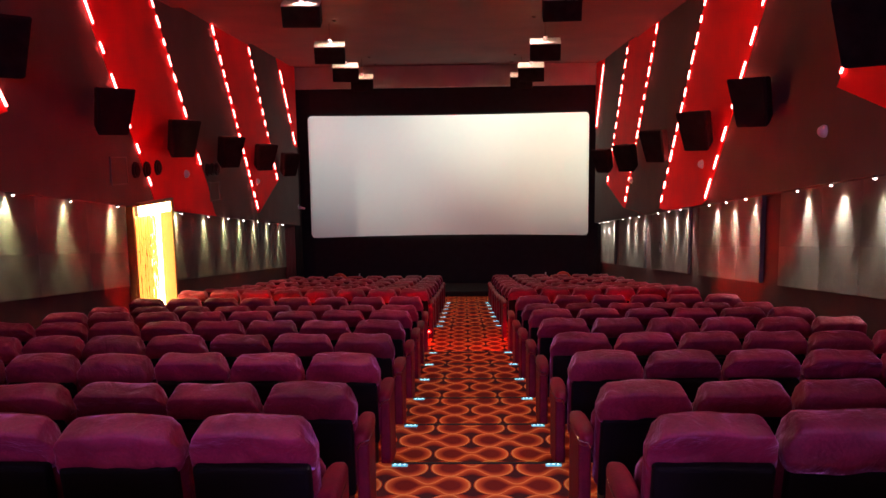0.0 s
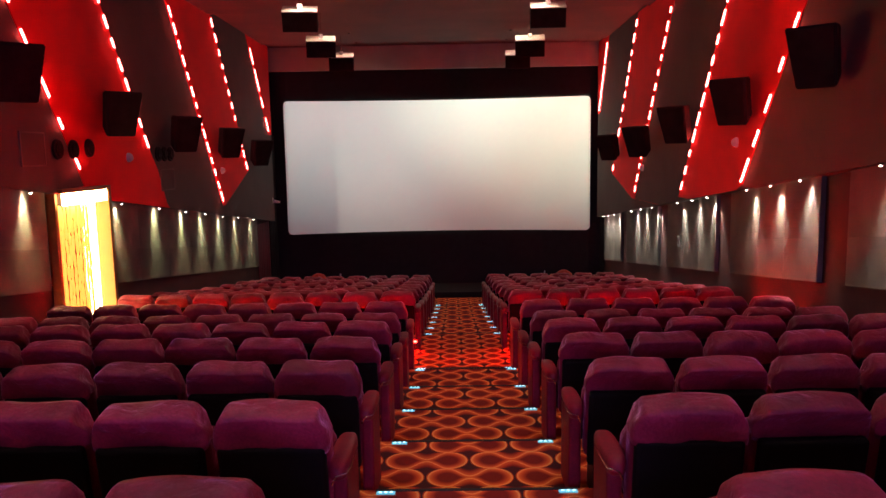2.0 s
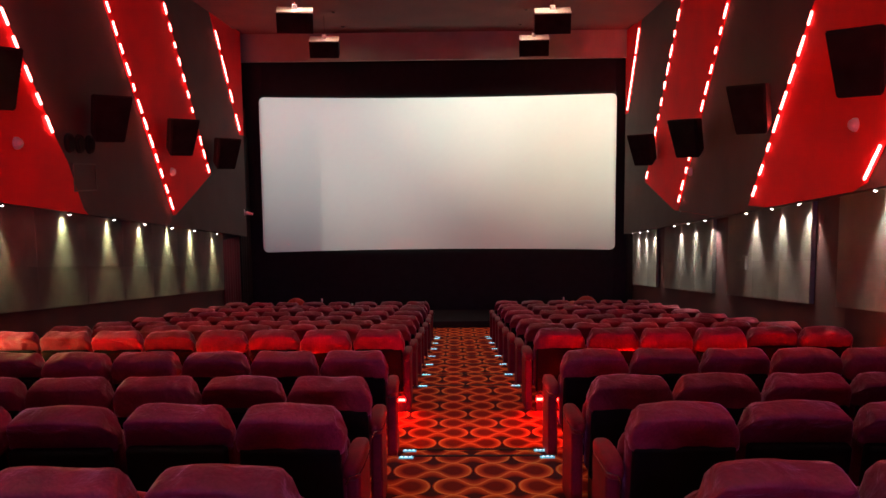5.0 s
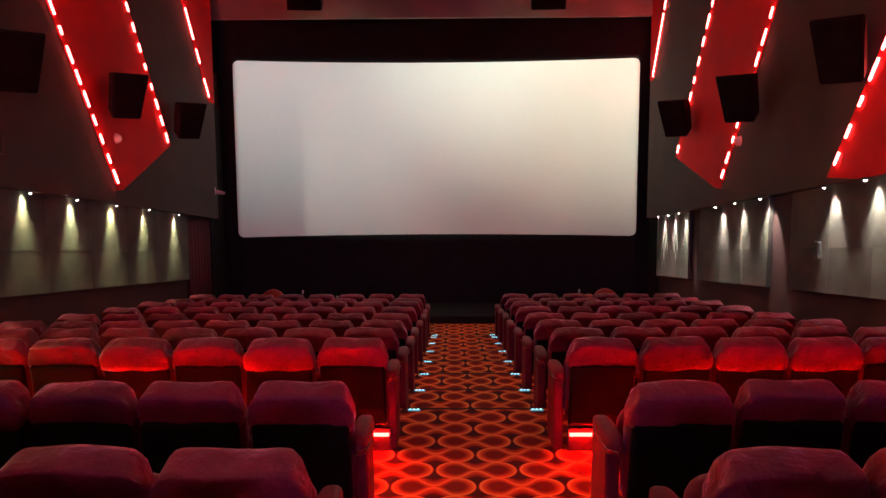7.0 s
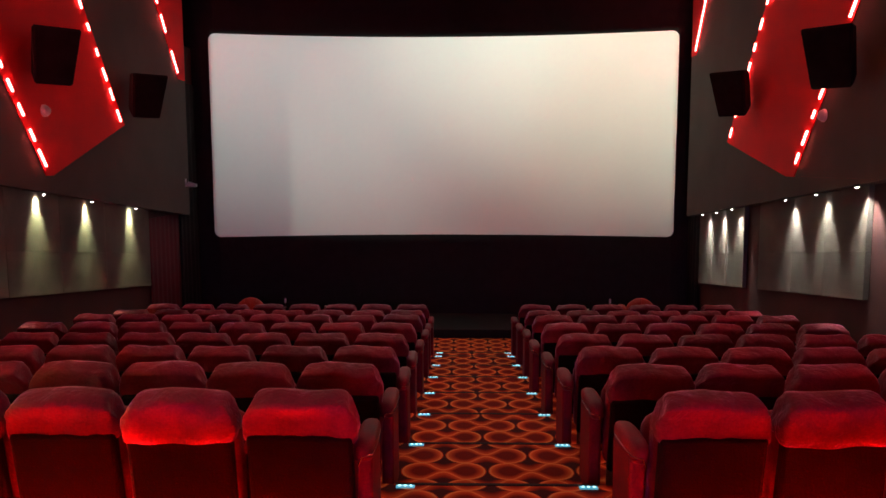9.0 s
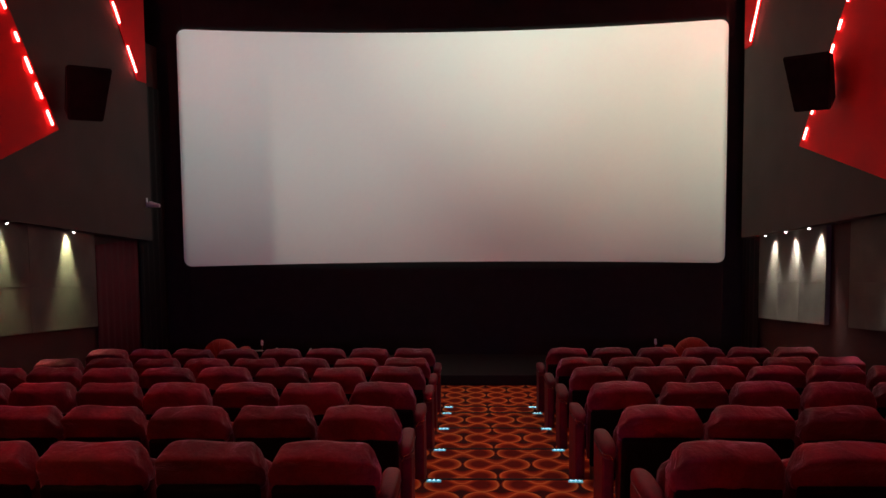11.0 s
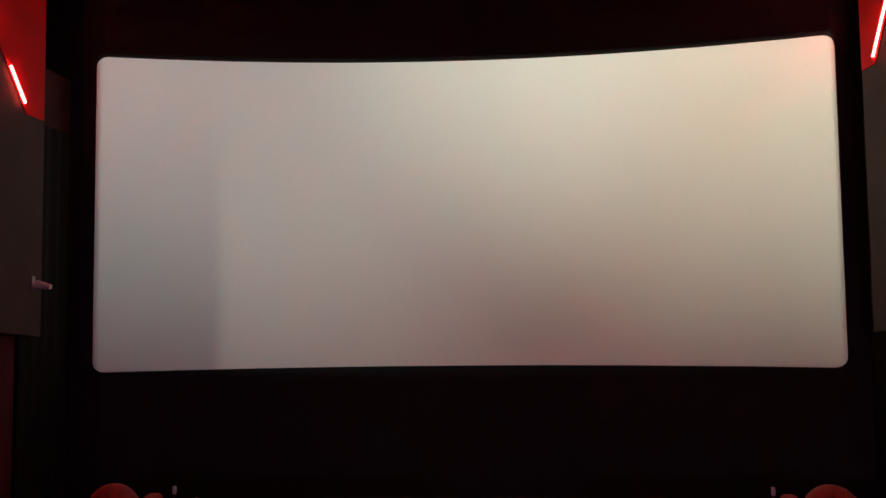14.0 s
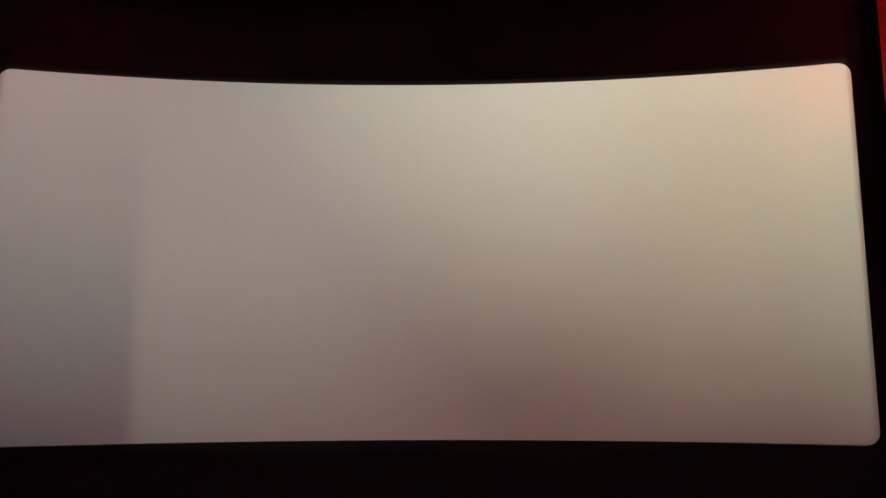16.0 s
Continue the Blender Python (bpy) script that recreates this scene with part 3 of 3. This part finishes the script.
def masking_mesh(xa, xb, za, zb):
    """One cloth of the black frame round the screen, bowed with it."""
    bm = bmesh.new()
    cols = []
    n = max(int((xb - xa) * 3), 2)
    for i in range(n + 1):
        x = xa + (xb - xa) * i / n
        y = min(bow(min(max(x, SX0), SX1)) + 0.05, FRONT - 0.05)
        cols.append([bm.verts.new((x, y + dy, z)) for z in (za, zb) for dy in (0.0, 0.04)])
    for a, b in zip(cols, cols[1:]):
        for p, q in ((0, 2), (2, 3), (3, 1), (1, 0)):
            bm.faces.new((a[p], b[p], b[q], a[q]))
    bm.faces.new([cols[0][i] for i in (0, 1, 3, 2)])
    bm.faces.new([cols[-1][i] for i in (0, 2, 3, 1)])
    return bm


masking = empty("screen_masking", pose(0, 0, 0), "black cloth masking round the screen", "masking")
for args in ((-5.6, 5.2, -1.32, SZ0 + 0.2), (-5.6, 5.2, SZ1 - 0.2, 5.3), (-5.6, SX0 + 0.2, SZ0 + 0.2, SZ1 - 0.2), (SX1 - 0.2, 5.2, SZ0 + 0.2, SZ1 - 0.2)):
    part("cloth", masking_mesh(*args), MASKING, masking)


def curtain_mesh(x, y0, y1, z0, z1, waves, deep):
    """A cloth hung flat along a side wall in shallow folds."""
    bm = bmesh.new()
    n = waves * 8
    cols = []
    for i in range(n + 1):
        y = y0 + (y1 - y0) * i / n
        o = deep * math.sin(2 * math.pi * waves * i / n) + 0.4 * deep * math.sin(2 * math.pi * (waves * 0.37) * i / n)
        cols.append([bm.verts.new((x + o + dx, y, z)) for z in (z0, z1) for dx in (0, 0.012)])
    for a, b in zip(cols, cols[1:]):
        for p, q in ((0, 2), (2, 3), (3, 1), (1, 0)):
            bm.faces.new((a[p], b[p], b[q], a[q]))
    bm.faces.new([cols[0][i] for i in (0, 1, 3, 2)])
    bm.faces.new([cols[-1][i] for i in (0, 2, 3, 1)])
    return bm


solid("stage", box(-5.0, 4.54, 21.5, FRONT - 0.01, -1.48, -1.32, 0.01, 1), MASKING, "low black stage platform below the screen", "stage", "structure")
solid("side_curtain", curtain_mesh(LOW_L + 0.04, 20.06, 21.36, -1.475, 0.82, 7, 0.006), CURTAIN, "dark red cloth hanging flat on the wall beside the screen", "curtain", soft=True)
# black sheets added over the side recesses, to keep them black
solid("side_masking", curtain_mesh(LOW_L + 0.045, 21.42, 22.42, -1.475, 3.2, 5, 0.012), MASKING, "black sheet covering the recess beside the screen", "masking", "structure", "side maskings", soft=True)
solid("side_masking", curtain_mesh(LOW_R - 0.060, 21.76, 22.42, -1.475, 3.2, 4, 0.012), MASKING, "black sheet covering the recess beside the screen", "masking", "structure", "side maskings", soft=True)

cctv = empty("security_camera", pose(-4.90, 21.50, 1.37), "small white security camera on a wall bracket", "camera")
part("mount", box(-0.06, 0.05, -0.03, 0.03, -0.07, 0.08, 0.012), WHITE, cctv)
part("arm", box(0.04, 0.14, -0.02, 0.02, -0.045, -0.01, 0.008), WHITE, cctv)
b = bmesh.new()
bmesh.ops.create_cone(b, cap_ends=True, segments=14, radius1=0.05, radius2=0.028, depth=0.16, matrix=Matrix.Translation((0.16, 0, -0.03)) @ Matrix.Rotation(radians(100), 4, "Y"))
part("housing", b, WHITE, cctv)


# ---- wall loudspeakers ----
def wall_speaker(m, label):
    ob = empty("wall_loudspeaker", m, label, "loudspeaker", "wall loudspeakers")
    bm = bmesh.new()
    # wedge cabinet: wider at its front, which faces +x and tips down
    v = [bm.verts.new(p) for p in ((-0.18, -0.17, -0.24), (-0.18, 0.17, -0.24), (-0.18, 0.17, 0.28), (-0.18, -0.17, 0.28), (0.10, -0.205, -0.33), (0.10, 0.205, -0.33), (0.2, 0.26, 0.33), (0.2, -0.26, 0.33))]
    for q in ((0, 1, 2, 3), (7, 6, 5, 4), (0, 4, 5, 1), (1, 5, 6, 2), (2, 6, 7, 3), (3, 7, 4, 0)):
        bm.faces.new([v[i] for i in q])
    bmesh.ops.bevel(bm, geom=list(bm.edges), offset=0.015, segments=2, affect="EDGES")
    part("cabinet", bm, SPEAKER, ob)
    gr = bmesh.new()
    v = [gr.verts.new(p) for p in ((0.105, -0.185, -0.305), (0.105, 0.185, -0.305), (0.199, 0.235, 0.305), (0.199, -0.235, 0.305), (0.120, -0.185, -0.307), (0.120, 0.185, -0.307), (0.214, 0.235, 0.303), (0.214, -0.235, 0.303))]
    for q in ((0, 1, 2, 3), (7, 6, 5, 4), (0, 4, 5, 1), (1, 5, 6, 2), (2, 6, 7, 3), (3, 7, 4, 0)):
        gr.faces.new([v[i] for i in q])
    part("grille", gr, GRILLE, ob, "black mesh grille")
    part("bracket", box(-0.34, -0.16, -0.04, 0.04, -0.02, 0.12, 0.008, 1), DARK_METAL, ob)
    return ob


SPK_R = [(5.75, 4.05), (8.50, 3.585), (10.86, 3.28), (13.46, 3.06), (16.13, 2.81), (19.05, 2.71)]
SPK_L = [(6.35, 4.15), (8.76, 3.61), (11.30, 3.29), (13.90, 3.065), (16.62, 2.94), (19.16, 2.725)]
first = None
for side, places in ((1, SPK_R), (-1, SPK_L)):
    for y, z in places:
        x = (WALL_R - 0.30) if side > 0 else (WALL_L + 0.30)
        m = pose(x, y, z, 0, 0, 226 if side > 0 else -46) @ Matrix.Rotation(radians(13), 4, "Y")
        if first is None:
            first = wall_speaker(m, "black wedge-shaped loudspeaker on a wall bracket")
        else:
            copy_thing(first, m)


# ---- loudspeakers hung from the ceiling ----
def hung_speaker(x, y, z, turn):
    """A box tipped towards the seats, so that its top, coloured pale as if lit, shows; x, y, z is the middle of the
    lower front edge.
    """
    ob = empty("hanging_loudspeaker", pose(x, y, z, 0, 0, turn), "dark loudspeaker hung from the ceiling, top toned as lit", "loudspeaker", "hanging loudspeakers")
    tip = Matrix.Rotation(radians(24), 4, "X")

    def tipped(bm):
        bmesh.ops.transform(bm, matrix=tip, verts=bm.verts)
        return bm

    part("cabinet", tipped(box(-0.31, 0.31, 0.0, 0.40, 0.0, 0.345, 0.012, 2)), SPEAKER, ob)
    part("grille", tipped(box(-0.285, 0.285, -0.010, -0.001, 0.025, 0.32, 0.003, 1)), GRILLE, ob, "black mesh grille")
    part("top_panel", tipped(box(-0.312, 0.312, -0.004, 0.404, 0.347, 0.365, 0.004, 1)), SPEAKER_LIT_TOP, ob, "top panel in a pale lit tone")
    hook = tip @ Vector((0.0, 0.22, 0.36))
    part("clamp", box(-0.045, 0.045, hook.y - 0.04, hook.y + 0.04, hook.z - 0.02, hook.z + 0.08, 0.008, 1), WHITE, ob)
    part("rod", tube([(0, hook.y, hook.z + 0.07), (0, hook.y, max(CEIL - z + 0.04, hook.z + 0.09))], 0.016), CHROME, ob, "thin metal rod")
    return ob


for args in ((1.887, 11.0, 5.046, -3), (1.945, 14.1, 4.788, -4), (1.898, 16.8, 4.618, -5), (1.895, 19.8, 4.695, -4),
             (-2.358, 11.0, 5.026, 5), (-2.448, 14.1, 4.80, 7), (-2.548, 16.8, 4.686, 9), (-2.555, 19.8, 4.715, 5)):
    hung_speaker(*args)

# ---- small fittings on the walls ----
dome_first = None
for side, y, z in ((1, 7.11, 3.15), (1, 11.46, 2.715), (1, 16.87, 2.24), (-1, 12.16, 2.65), (-1, 16.9, 2.33)):
    m = pose(wall_x(side) - side * 0.012, y, z, 0, -90 * side, 0)
    if dome_first is None:
        dome_first = empty("wall_detector", m, "small round white detector on the wall", "detector", "wall detectors")
        b = bmesh.new()
        bmesh.ops.create_cone(b, cap_ends=True, segments=20, radius1=0.075, radius2=0.07, depth=0.03, matrix=Matrix.Translation((0, 0, 0.015)))
        part("base", b, WHITE, dome_first)
        b = bmesh.new()
        bmesh.ops.create_uvsphere(b, u_segments=18, v_segments=10, radius=0.062, matrix=Matrix.Translation((0, 0, 0.03)) @ Matrix.Diagonal((1, 1, 0.8, 1)))
        part("dome", b, WHITE, dome_first, soft=True)
    else:
        copy_thing(dome_first, m)


def stage_lamp(m):
    ob = empty("round_vent", m, "round dark vent drum on the side wall", "vent", "round vents")
    b = bmesh.new()
    bmesh.ops.create_cone(b, cap_ends=True, segments=22, radius1=0.13, radius2=0.12, depth=0.03, matrix=Matrix.Translation((0, 0, 0.015)))
    part("drum", b, SPEAKER, ob)
    b = bmesh.new()
    bmesh.ops.create_cone(b, cap_ends=True, segments=22, radius1=0.095, radius2=0.085, depth=0.02, matrix=Matrix.Translation((0, 0, 0.038)))
    part("cover", b, GRILLE, ob, "black round cover")
    return ob


for y, z in ((10.04, 2.77), (10.45, 2.77), (10.89, 2.79), (13.35, 2.70), (13.62, 2.70), (13.9, 2.70)):
    stage_lamp(pose(WALL_L + 0.014, y, z, 0, 90, 0))
for y0, y1, z0, z1 in ((9.22, 9.76, 2.56, 2.98), (13.42, 14.05, 2.06, 2.44)):
    hatch = empty("wall_hatch", pose(WALL_L, (y0 + y1) / 2, z0), "brown framed access hatch in the side wall", "hatch", "wall hatches")
    h, w = z1 - z0, (y1 - y0) / 2
    part("door", box(0.0, 0.014, -w + 0.02, w - 0.02, 0.02, h - 0.02), FABRIC, hatch)
    for args in ((0, 0.022, -w, w, h - 0.02, h), (0, 0.022, -w, w, 0, 0.02), (0, 0.022, -w, -w + 0.02, 0.02, h - 0.02), (0, 0.022, w - 0.02, w, 0.02, h - 0.02)):
        part("frame_bar", box(*args), PANEL, hatch)

# small boxes fixed to the panels
for side, y, z in ((1, 14.62, 0.80),):
    bx = empty("wall_box", pose(LOW_R - 0.075 if side > 0 else LOW_L + 0.075, y, z, 0, 0, 180 if side > 0 else 0), "small grey junction box on the wall panel", "junction box", "wall boxes")
    part("case", box(0.0, 0.035, -0.07, 0.07, 0.0, 0.20, 0.006, 1), PANEL, bx)
    part("cover", box(0.035, 0.041, -0.058, 0.058, 0.012, 0.188, 0.003, 1), PANEL, bx, "flat grey cover")

# ---- red light bars at the foot of the first row past the cross aisle ----
for xa, xb in ((-4.05, -0.345), (1.025, 3.75)):
    ob = empty("floor_light_bar", pose((xa + xb) / 2, 11.335, -0.28), "glowing red light bar along the foot of the seats", "light bar", "red light bars")
    w = (xb - xa) / 2
    part("plinth", box(-w, w, 0.0, 0.03, 0.0, 0.185, 0.004, 1), NOSING, ob, "black plinth")
    part("tube", box(-w + 0.012, w - 0.012, -0.022, -0.001, 0.124, 0.150, 0.005, 1), LED_BAR, ob, "bright red tube")
    for x in (-w + 0.005, w - 0.005):
        part("end_cap", box(x - 0.006, x + 0.006, -0.028, -0.001, 0.112, 0.160, 0.002, 1), NOSING, ob, "black end cap")


# unseen red strips added here light the seat backs across the aisle
for xa, xb in ((-3.9, -0.37), (1.05, 3.6)):
    ob = empty("riser_light_strip", pose((xa + xb) / 2, 9.744, -0.235), "red fill strip added on the riser, out of view", "light strip", "red light bars")
    w = (xb - xa) / 2
    part("channel", box(-w, w, 0.0, 0.008, -0.008, 0.028, 0.002, 1), NOSING, ob, "black channel")
    part("strip", box(-w + 0.01, w - 0.01, 0.009, 0.015, 0.0, 0.020, 0.002, 1), RISER_FILL, ob, "bright red strip")


# ---- seats ----
SECTION = [(-0.080, -0.014), (-0.085, 0.030), (-0.089, 0.075), (-0.091, 0.120), (-0.092, 0.156), (-0.086, 0.173), (-0.066, 0.184), (-0.028, 0.197), (0.020, 0.207), (0.062, 0.200), (0.088, 0.160), (0.092, 0.06), (0.085, 0.0), (0.0, 0.012)]
ENDS = [(1.0, 0.46), (0.985, 0.70), (0.95, 0.87), (0.90, 0.95), (0.83, 0.985)] + [(0.72 - 0.08 * i, 1.0) for i in range(10)]


def headrest_mesh(seed):
    """The velvet cover that wraps the top of a seat back: an upright hem behind, a sloping top, cut corners."""
    bm = bmesh.new()
    r = random.Random(seed)
    a, b, c = r.uniform(0, 6), r.uniform(0, 6), r.uniform(0.6, 1.4)
    under = r.choice((0.0, 0.025, 0.045, 0.06, 0.07))      # how far the rear falls back below the crease
    rings = []
    for u, k in [(-u, k) for u, k in ENDS] + [(u, k) for u, k in ENDS[-2::-1]]:
        ring = []
        for y, z in SECTION:
            half = 0.268 - 0.050 * max(z - 0.10, 0.0) / 0.12
            x = u * half
            if y < -0.03 and z < 0.170:
                y += under * min(1.0, (0.173 - z) / 0.09)
            yy = y * k
            zz = 0.09 + (z - 0.09) * (k if z > 0.09 else 0.5 + 0.5 * k)
            f = z / 0.222
            zz += 0.006 * c * math.sin(x * 15 + a) * f + 0.006 * math.cos(x * 6) * f
            yy -= 0.007 * c * math.sin(x * 13 + b) * math.sin(z * 24 + a)
            if z < 0.03:
                zz += 0.006 * math.sin(x * 10 + b) + 0.004 * math.sin(x * 27 + a)
            crumple = noise.noise(Vector((x * 9 + a, yy * 7, zz * 16 + b))) + 0.6 * noise.noise(Vector((x * 21 + b, yy * 9, zz * 30 + a)))
            yy -= 0.012 * c * crumple * (0.4 if z < 0.03 else 1.0)
            zz += 0.008 * c * crumple * f
            ring.append(bm.verts.new((x, yy, zz)))
        rings.append(ring)
    n = len(SECTION)
    for p, q in zip(rings, rings[1:]):
        for i in range(n):
            bm.faces.new((p[i], p[(i + 1) % n], q[(i + 1) % n], q[i]))
    bm.faces.new(rings[0])
    bm.faces.new(rings[-1][::-1])
    return bm


def seat(m, seed, end, drop):
    ob = empty("cinema_chair", m, "cinema chair with dark red velvet headrest and black back", "chair", "rows of cinema chairs")
    tilt = Matrix.Rotation(radians(9), 4, "X")
    b = headrest_mesh(seed)
    bmesh.ops.transform(b, matrix=Matrix.Translation((0, 0.065, 0.765 - drop)) @ Matrix.Rotation(radians(5), 4, "X"), verts=b.verts)
    part("headrest", b, VELVET, ob, "creased dark red velvet headrest", True)
    b = box(-0.248, 0.248, -0.03, 0.03, -0.25, 0.25, 0.022, 3)
    for v in b.verts:
        v.co.y += -0.015 * math.cos(v.co.x * 5.5)
    bmesh.ops.transform(b, matrix=Matrix.Translation((0, 0.065, 0.54 - drop)) @ tilt, verts=b.verts)
    part("back_shell", b, BLACK_BACK, ob, "black moulded back shell")
    b = box(-0.256, 0.256, -0.055, 0.055, -0.26, 0.26, 0.03, 3)
    bmesh.ops.transform(b, matrix=Matrix.Translation((0, 0.160, 0.58 - drop)) @ tilt, verts=b.verts)
    part("back_cushion", b, VELVET, ob, soft=True)
    b = rounded(0.48, 0.14, 0.44, power=4)
    bmesh.ops.transform(b, matrix=Matrix.Translation((0, 0.36, 0.50)) @ Matrix.Rotation(radians(-17), 4, "X"), verts=b.verts)
    part("seat_cushion", b, VELVET, ob, "tipped-up velvet seat cushion", True)
    part("base", box(-0.20, 0.20, 0.14, 0.36, 0.0, 0.30, 0.01, 1), DARK_METAL, ob)
    for s in (-1, 1):
        c = rounded(0.058, 0.026, 0.024, power=3.0)
        bmesh.ops.translate(c, verts=c.verts, vec=(s * 0.196, 0.050, 0.485))
        part("hinge_cap", c, CHROME, ob, "shiny rounded hinge cap", True)
    sides = {"": (-1,), "left_block": (-1, 1), "right_block": (-1,)}[end]
    for s in sides:
        outer = (end == "left_block" and s == 1) or end == "right_block"
        x = s * 0.2775
        if outer:
            x = s * (0.285 if s > 0 else 0.315)
            pb = box(x - 0.038, x + 0.038, 0.13, 0.50, 0.0, 0.56, 0.02, 3)
            part("end_panel", pb, VELVET_ARM, ob, "upright red padded end panel")
            pad = rounded(0.105, 0.46, 0.115, power=3.2)
            for v in pad.verts:
                v.co.z += -0.05 * max(0.0, v.co.y) ** 1.2
            bmesh.ops.translate(pad, verts=pad.verts, vec=(x, 0.27, 0.60))
            part("armrest_pad", pad, VELVET_ARM, ob, "rounded red armrest pad", True)
            part("trim", tube([(x + s * -0.02, 0.045, 0.60 - 0.05), (x, 0.038, 0.595), (x + s * 0.045, 0.06, 0.60), (x + s * 0.052, 0.15, 0.60), (x + s * 0.05, 0.40, 0.59)], 0.0045, 6), CHROME, ob, "thin shiny edge trim")
        else:
            pb = box(x - 0.022, x + 0.022, 0.17, 0.46, 0.0, 0.56, 0.012, 2)
            part("arm_support", pb, BLACK_BACK, ob)
            pad = rounded(0.07, 0.36, 0.06, power=3.4)
            bmesh.ops.translate(pad, verts=pad.verts, vec=(x, 0.31, 0.585))
            part("armrest_pad", pad, VELVET_ARM, ob, soft=True)
    return ob


PITCH = 0.555
ROWS_AT = [(-2.06, 1.31), (-0.92, 1.16), (0.22, 1.01), (1.36, 0.87), (2.50, 0.72), (3.64, 0.59), (4.78, 0.45), (5.92, 0.32), (7.02, 0.19), (8.12, 0.03), (9.32, -0.09),
           (11.24, -0.28), (12.38, -0.455), (13.54, -0.63), (14.75, -0.80), (15.95, -0.95), (17.10, -1.09), (18.18, -1.24), (19.28, -1.36)]
rng = random.Random(11)
protos = {}
for n, (y, z) in enumerate(ROWS_AT):
    places = [(-0.625 - PITCH * k, "left_block" if k == 0 else "") for k in range(8)] + [(1.28 + PITCH * k, "right_block" if k == 0 else "") for k in range(6)]
    for x, end in places:
        seed = rng.randrange(8 if end == "" else 3)
        m = pose(x + rng.uniform(-0.006, 0.006), y + rng.uniform(-0.012, 0.012), z, rng.uniform(-1.2, 1.2), 0, rng.uniform(-1.2, 1.2))
        drop = 0.075 if y > 11 else (0.035 if y > 2 else -0.034)
        if (end, seed, drop) in protos:
            copy_thing(protos[end, seed, drop], m)
        else:
            protos[end, seed, drop] = seat(m, seed + len(end), end, drop)


# ---- in front of the first row ----
def rounded_at(w, d, h, at):
    bm = rounded(w, d, h, power=4)
    bmesh.ops.translate(bm, verts=bm.verts, vec=at)
    return bm


def tub_chair(m, side):
    ob = empty("tub_chair", m, "round red upholstered tub chair before the front row", "chair", "tub chairs")
    b = bmesh.new()
    bmesh.ops.create_uvsphere(b, u_segments=24, v_segments=14, radius=0.26, matrix=Matrix.Translation((0, 0.06, 0.63)) @ Matrix.Diagonal((1, 0.55, 1.05, 1)))
    part("backrest", b, TUB_RED, ob, "domed red back", True)
    for k in range(5):
        a = radians(-50 + 25 * k)
        rib = [(0.262 * math.sin(a) * math.cos(q), 0.06 - 0.147 * math.sin(q) - 0.002, 0.63 + 0.276 * math.cos(a) * math.cos(q)) for q in [radians(12 + 9 * i) for i in range(8)]]
        part("rib", tube(rib, 0.007, 6), TUB_RED, ob, soft=True)
    part("seat", rounded_at(0.60, 0.55, 0.24, (0, 0.18, 0.36)), TUB_RED, ob, soft=True)
    part("arm", rounded_at(0.17, 0.42, 0.30, (side * 0.31, 0.16, 0.60)), TUB_RED, ob, "square padded red arm", True)
    for x in (-0.22, 0.22):
        for y in (0.0, 0.36):
            part("leg", tube([(x, y, 0.0), (x * 0.95, y, 0.28)], 0.02, 8), DARK_METAL, ob)
    return ob


def cable_post(m, side):
    ob = empty("small_stand", m, "thin pale stand with a short cross arm", "stand", "small stands")
    part("base", box(-0.10, 0.10, -0.10, 0.10, 0.0, 0.025, 0.01, 1), DARK_METAL, ob)
    part("post", tube([(0, 0, 0.02), (0, 0, 0.86)], 0.008), CHROME, ob)
    part("cross_arm", tube([(side * 0.13, 0, 0.735), (-side * 0.015, 0, 0.74)], 0.008), WHITE, ob)
    part("head", rounded_at(0.034, 0.034, 0.08, (0, 0, 0.85)), WHITE, ob, soft=True)
    return ob


def padded_post(m, high):
    ob = empty("padded_post", m, "short red padded post with a pale knob", "post", "padded posts")
    b = bmesh.new()
    bmesh.ops.create_cone(b, cap_ends=True, segments=16, radius1=0.11, radius2=0.045, depth=high - 0.06, matrix=Matrix.Translation((0, 0, (high - 0.06) / 2)))
    bmesh.ops.bevel(b, geom=list(b.edges), offset=0.012, segments=2, affect="EDGES")
    part("pad", b, VELVET_ARM, ob, soft=True)
    b = bmesh.new()
    bmesh.ops.create_uvsphere(b, u_segments=10, v_segments=8, radius=0.026, matrix=Matrix.Translation((0, 0, high - 0.035)) @ Matrix.Diagonal((1, 1, 1.3, 1)))
    part("knob", b, WHITE, ob, "pale round knob", True)
    return ob


tub_chair(pose(-3.495, 20.6, -1.48, 0, 0, 6), 1)
tub_chair(pose(3.19, 20.6, -1.48, 0, 0, -8), -1)
cable_post(pose(-2.89, 20.62, -1.48), -1)
cable_post(pose(2.671, 20.62, -1.48), -1)
for px, top in ((-2.684, -0.70), (-2.461, -0.715), (-2.198, -0.71), (-1.937, -0.785), (1.866, -0.795), (2.003, -0.765), (2.09, -0.75), (2.302, -0.76)):
    padded_post(pose(px, 20.64, -1.48), top + 1.48)
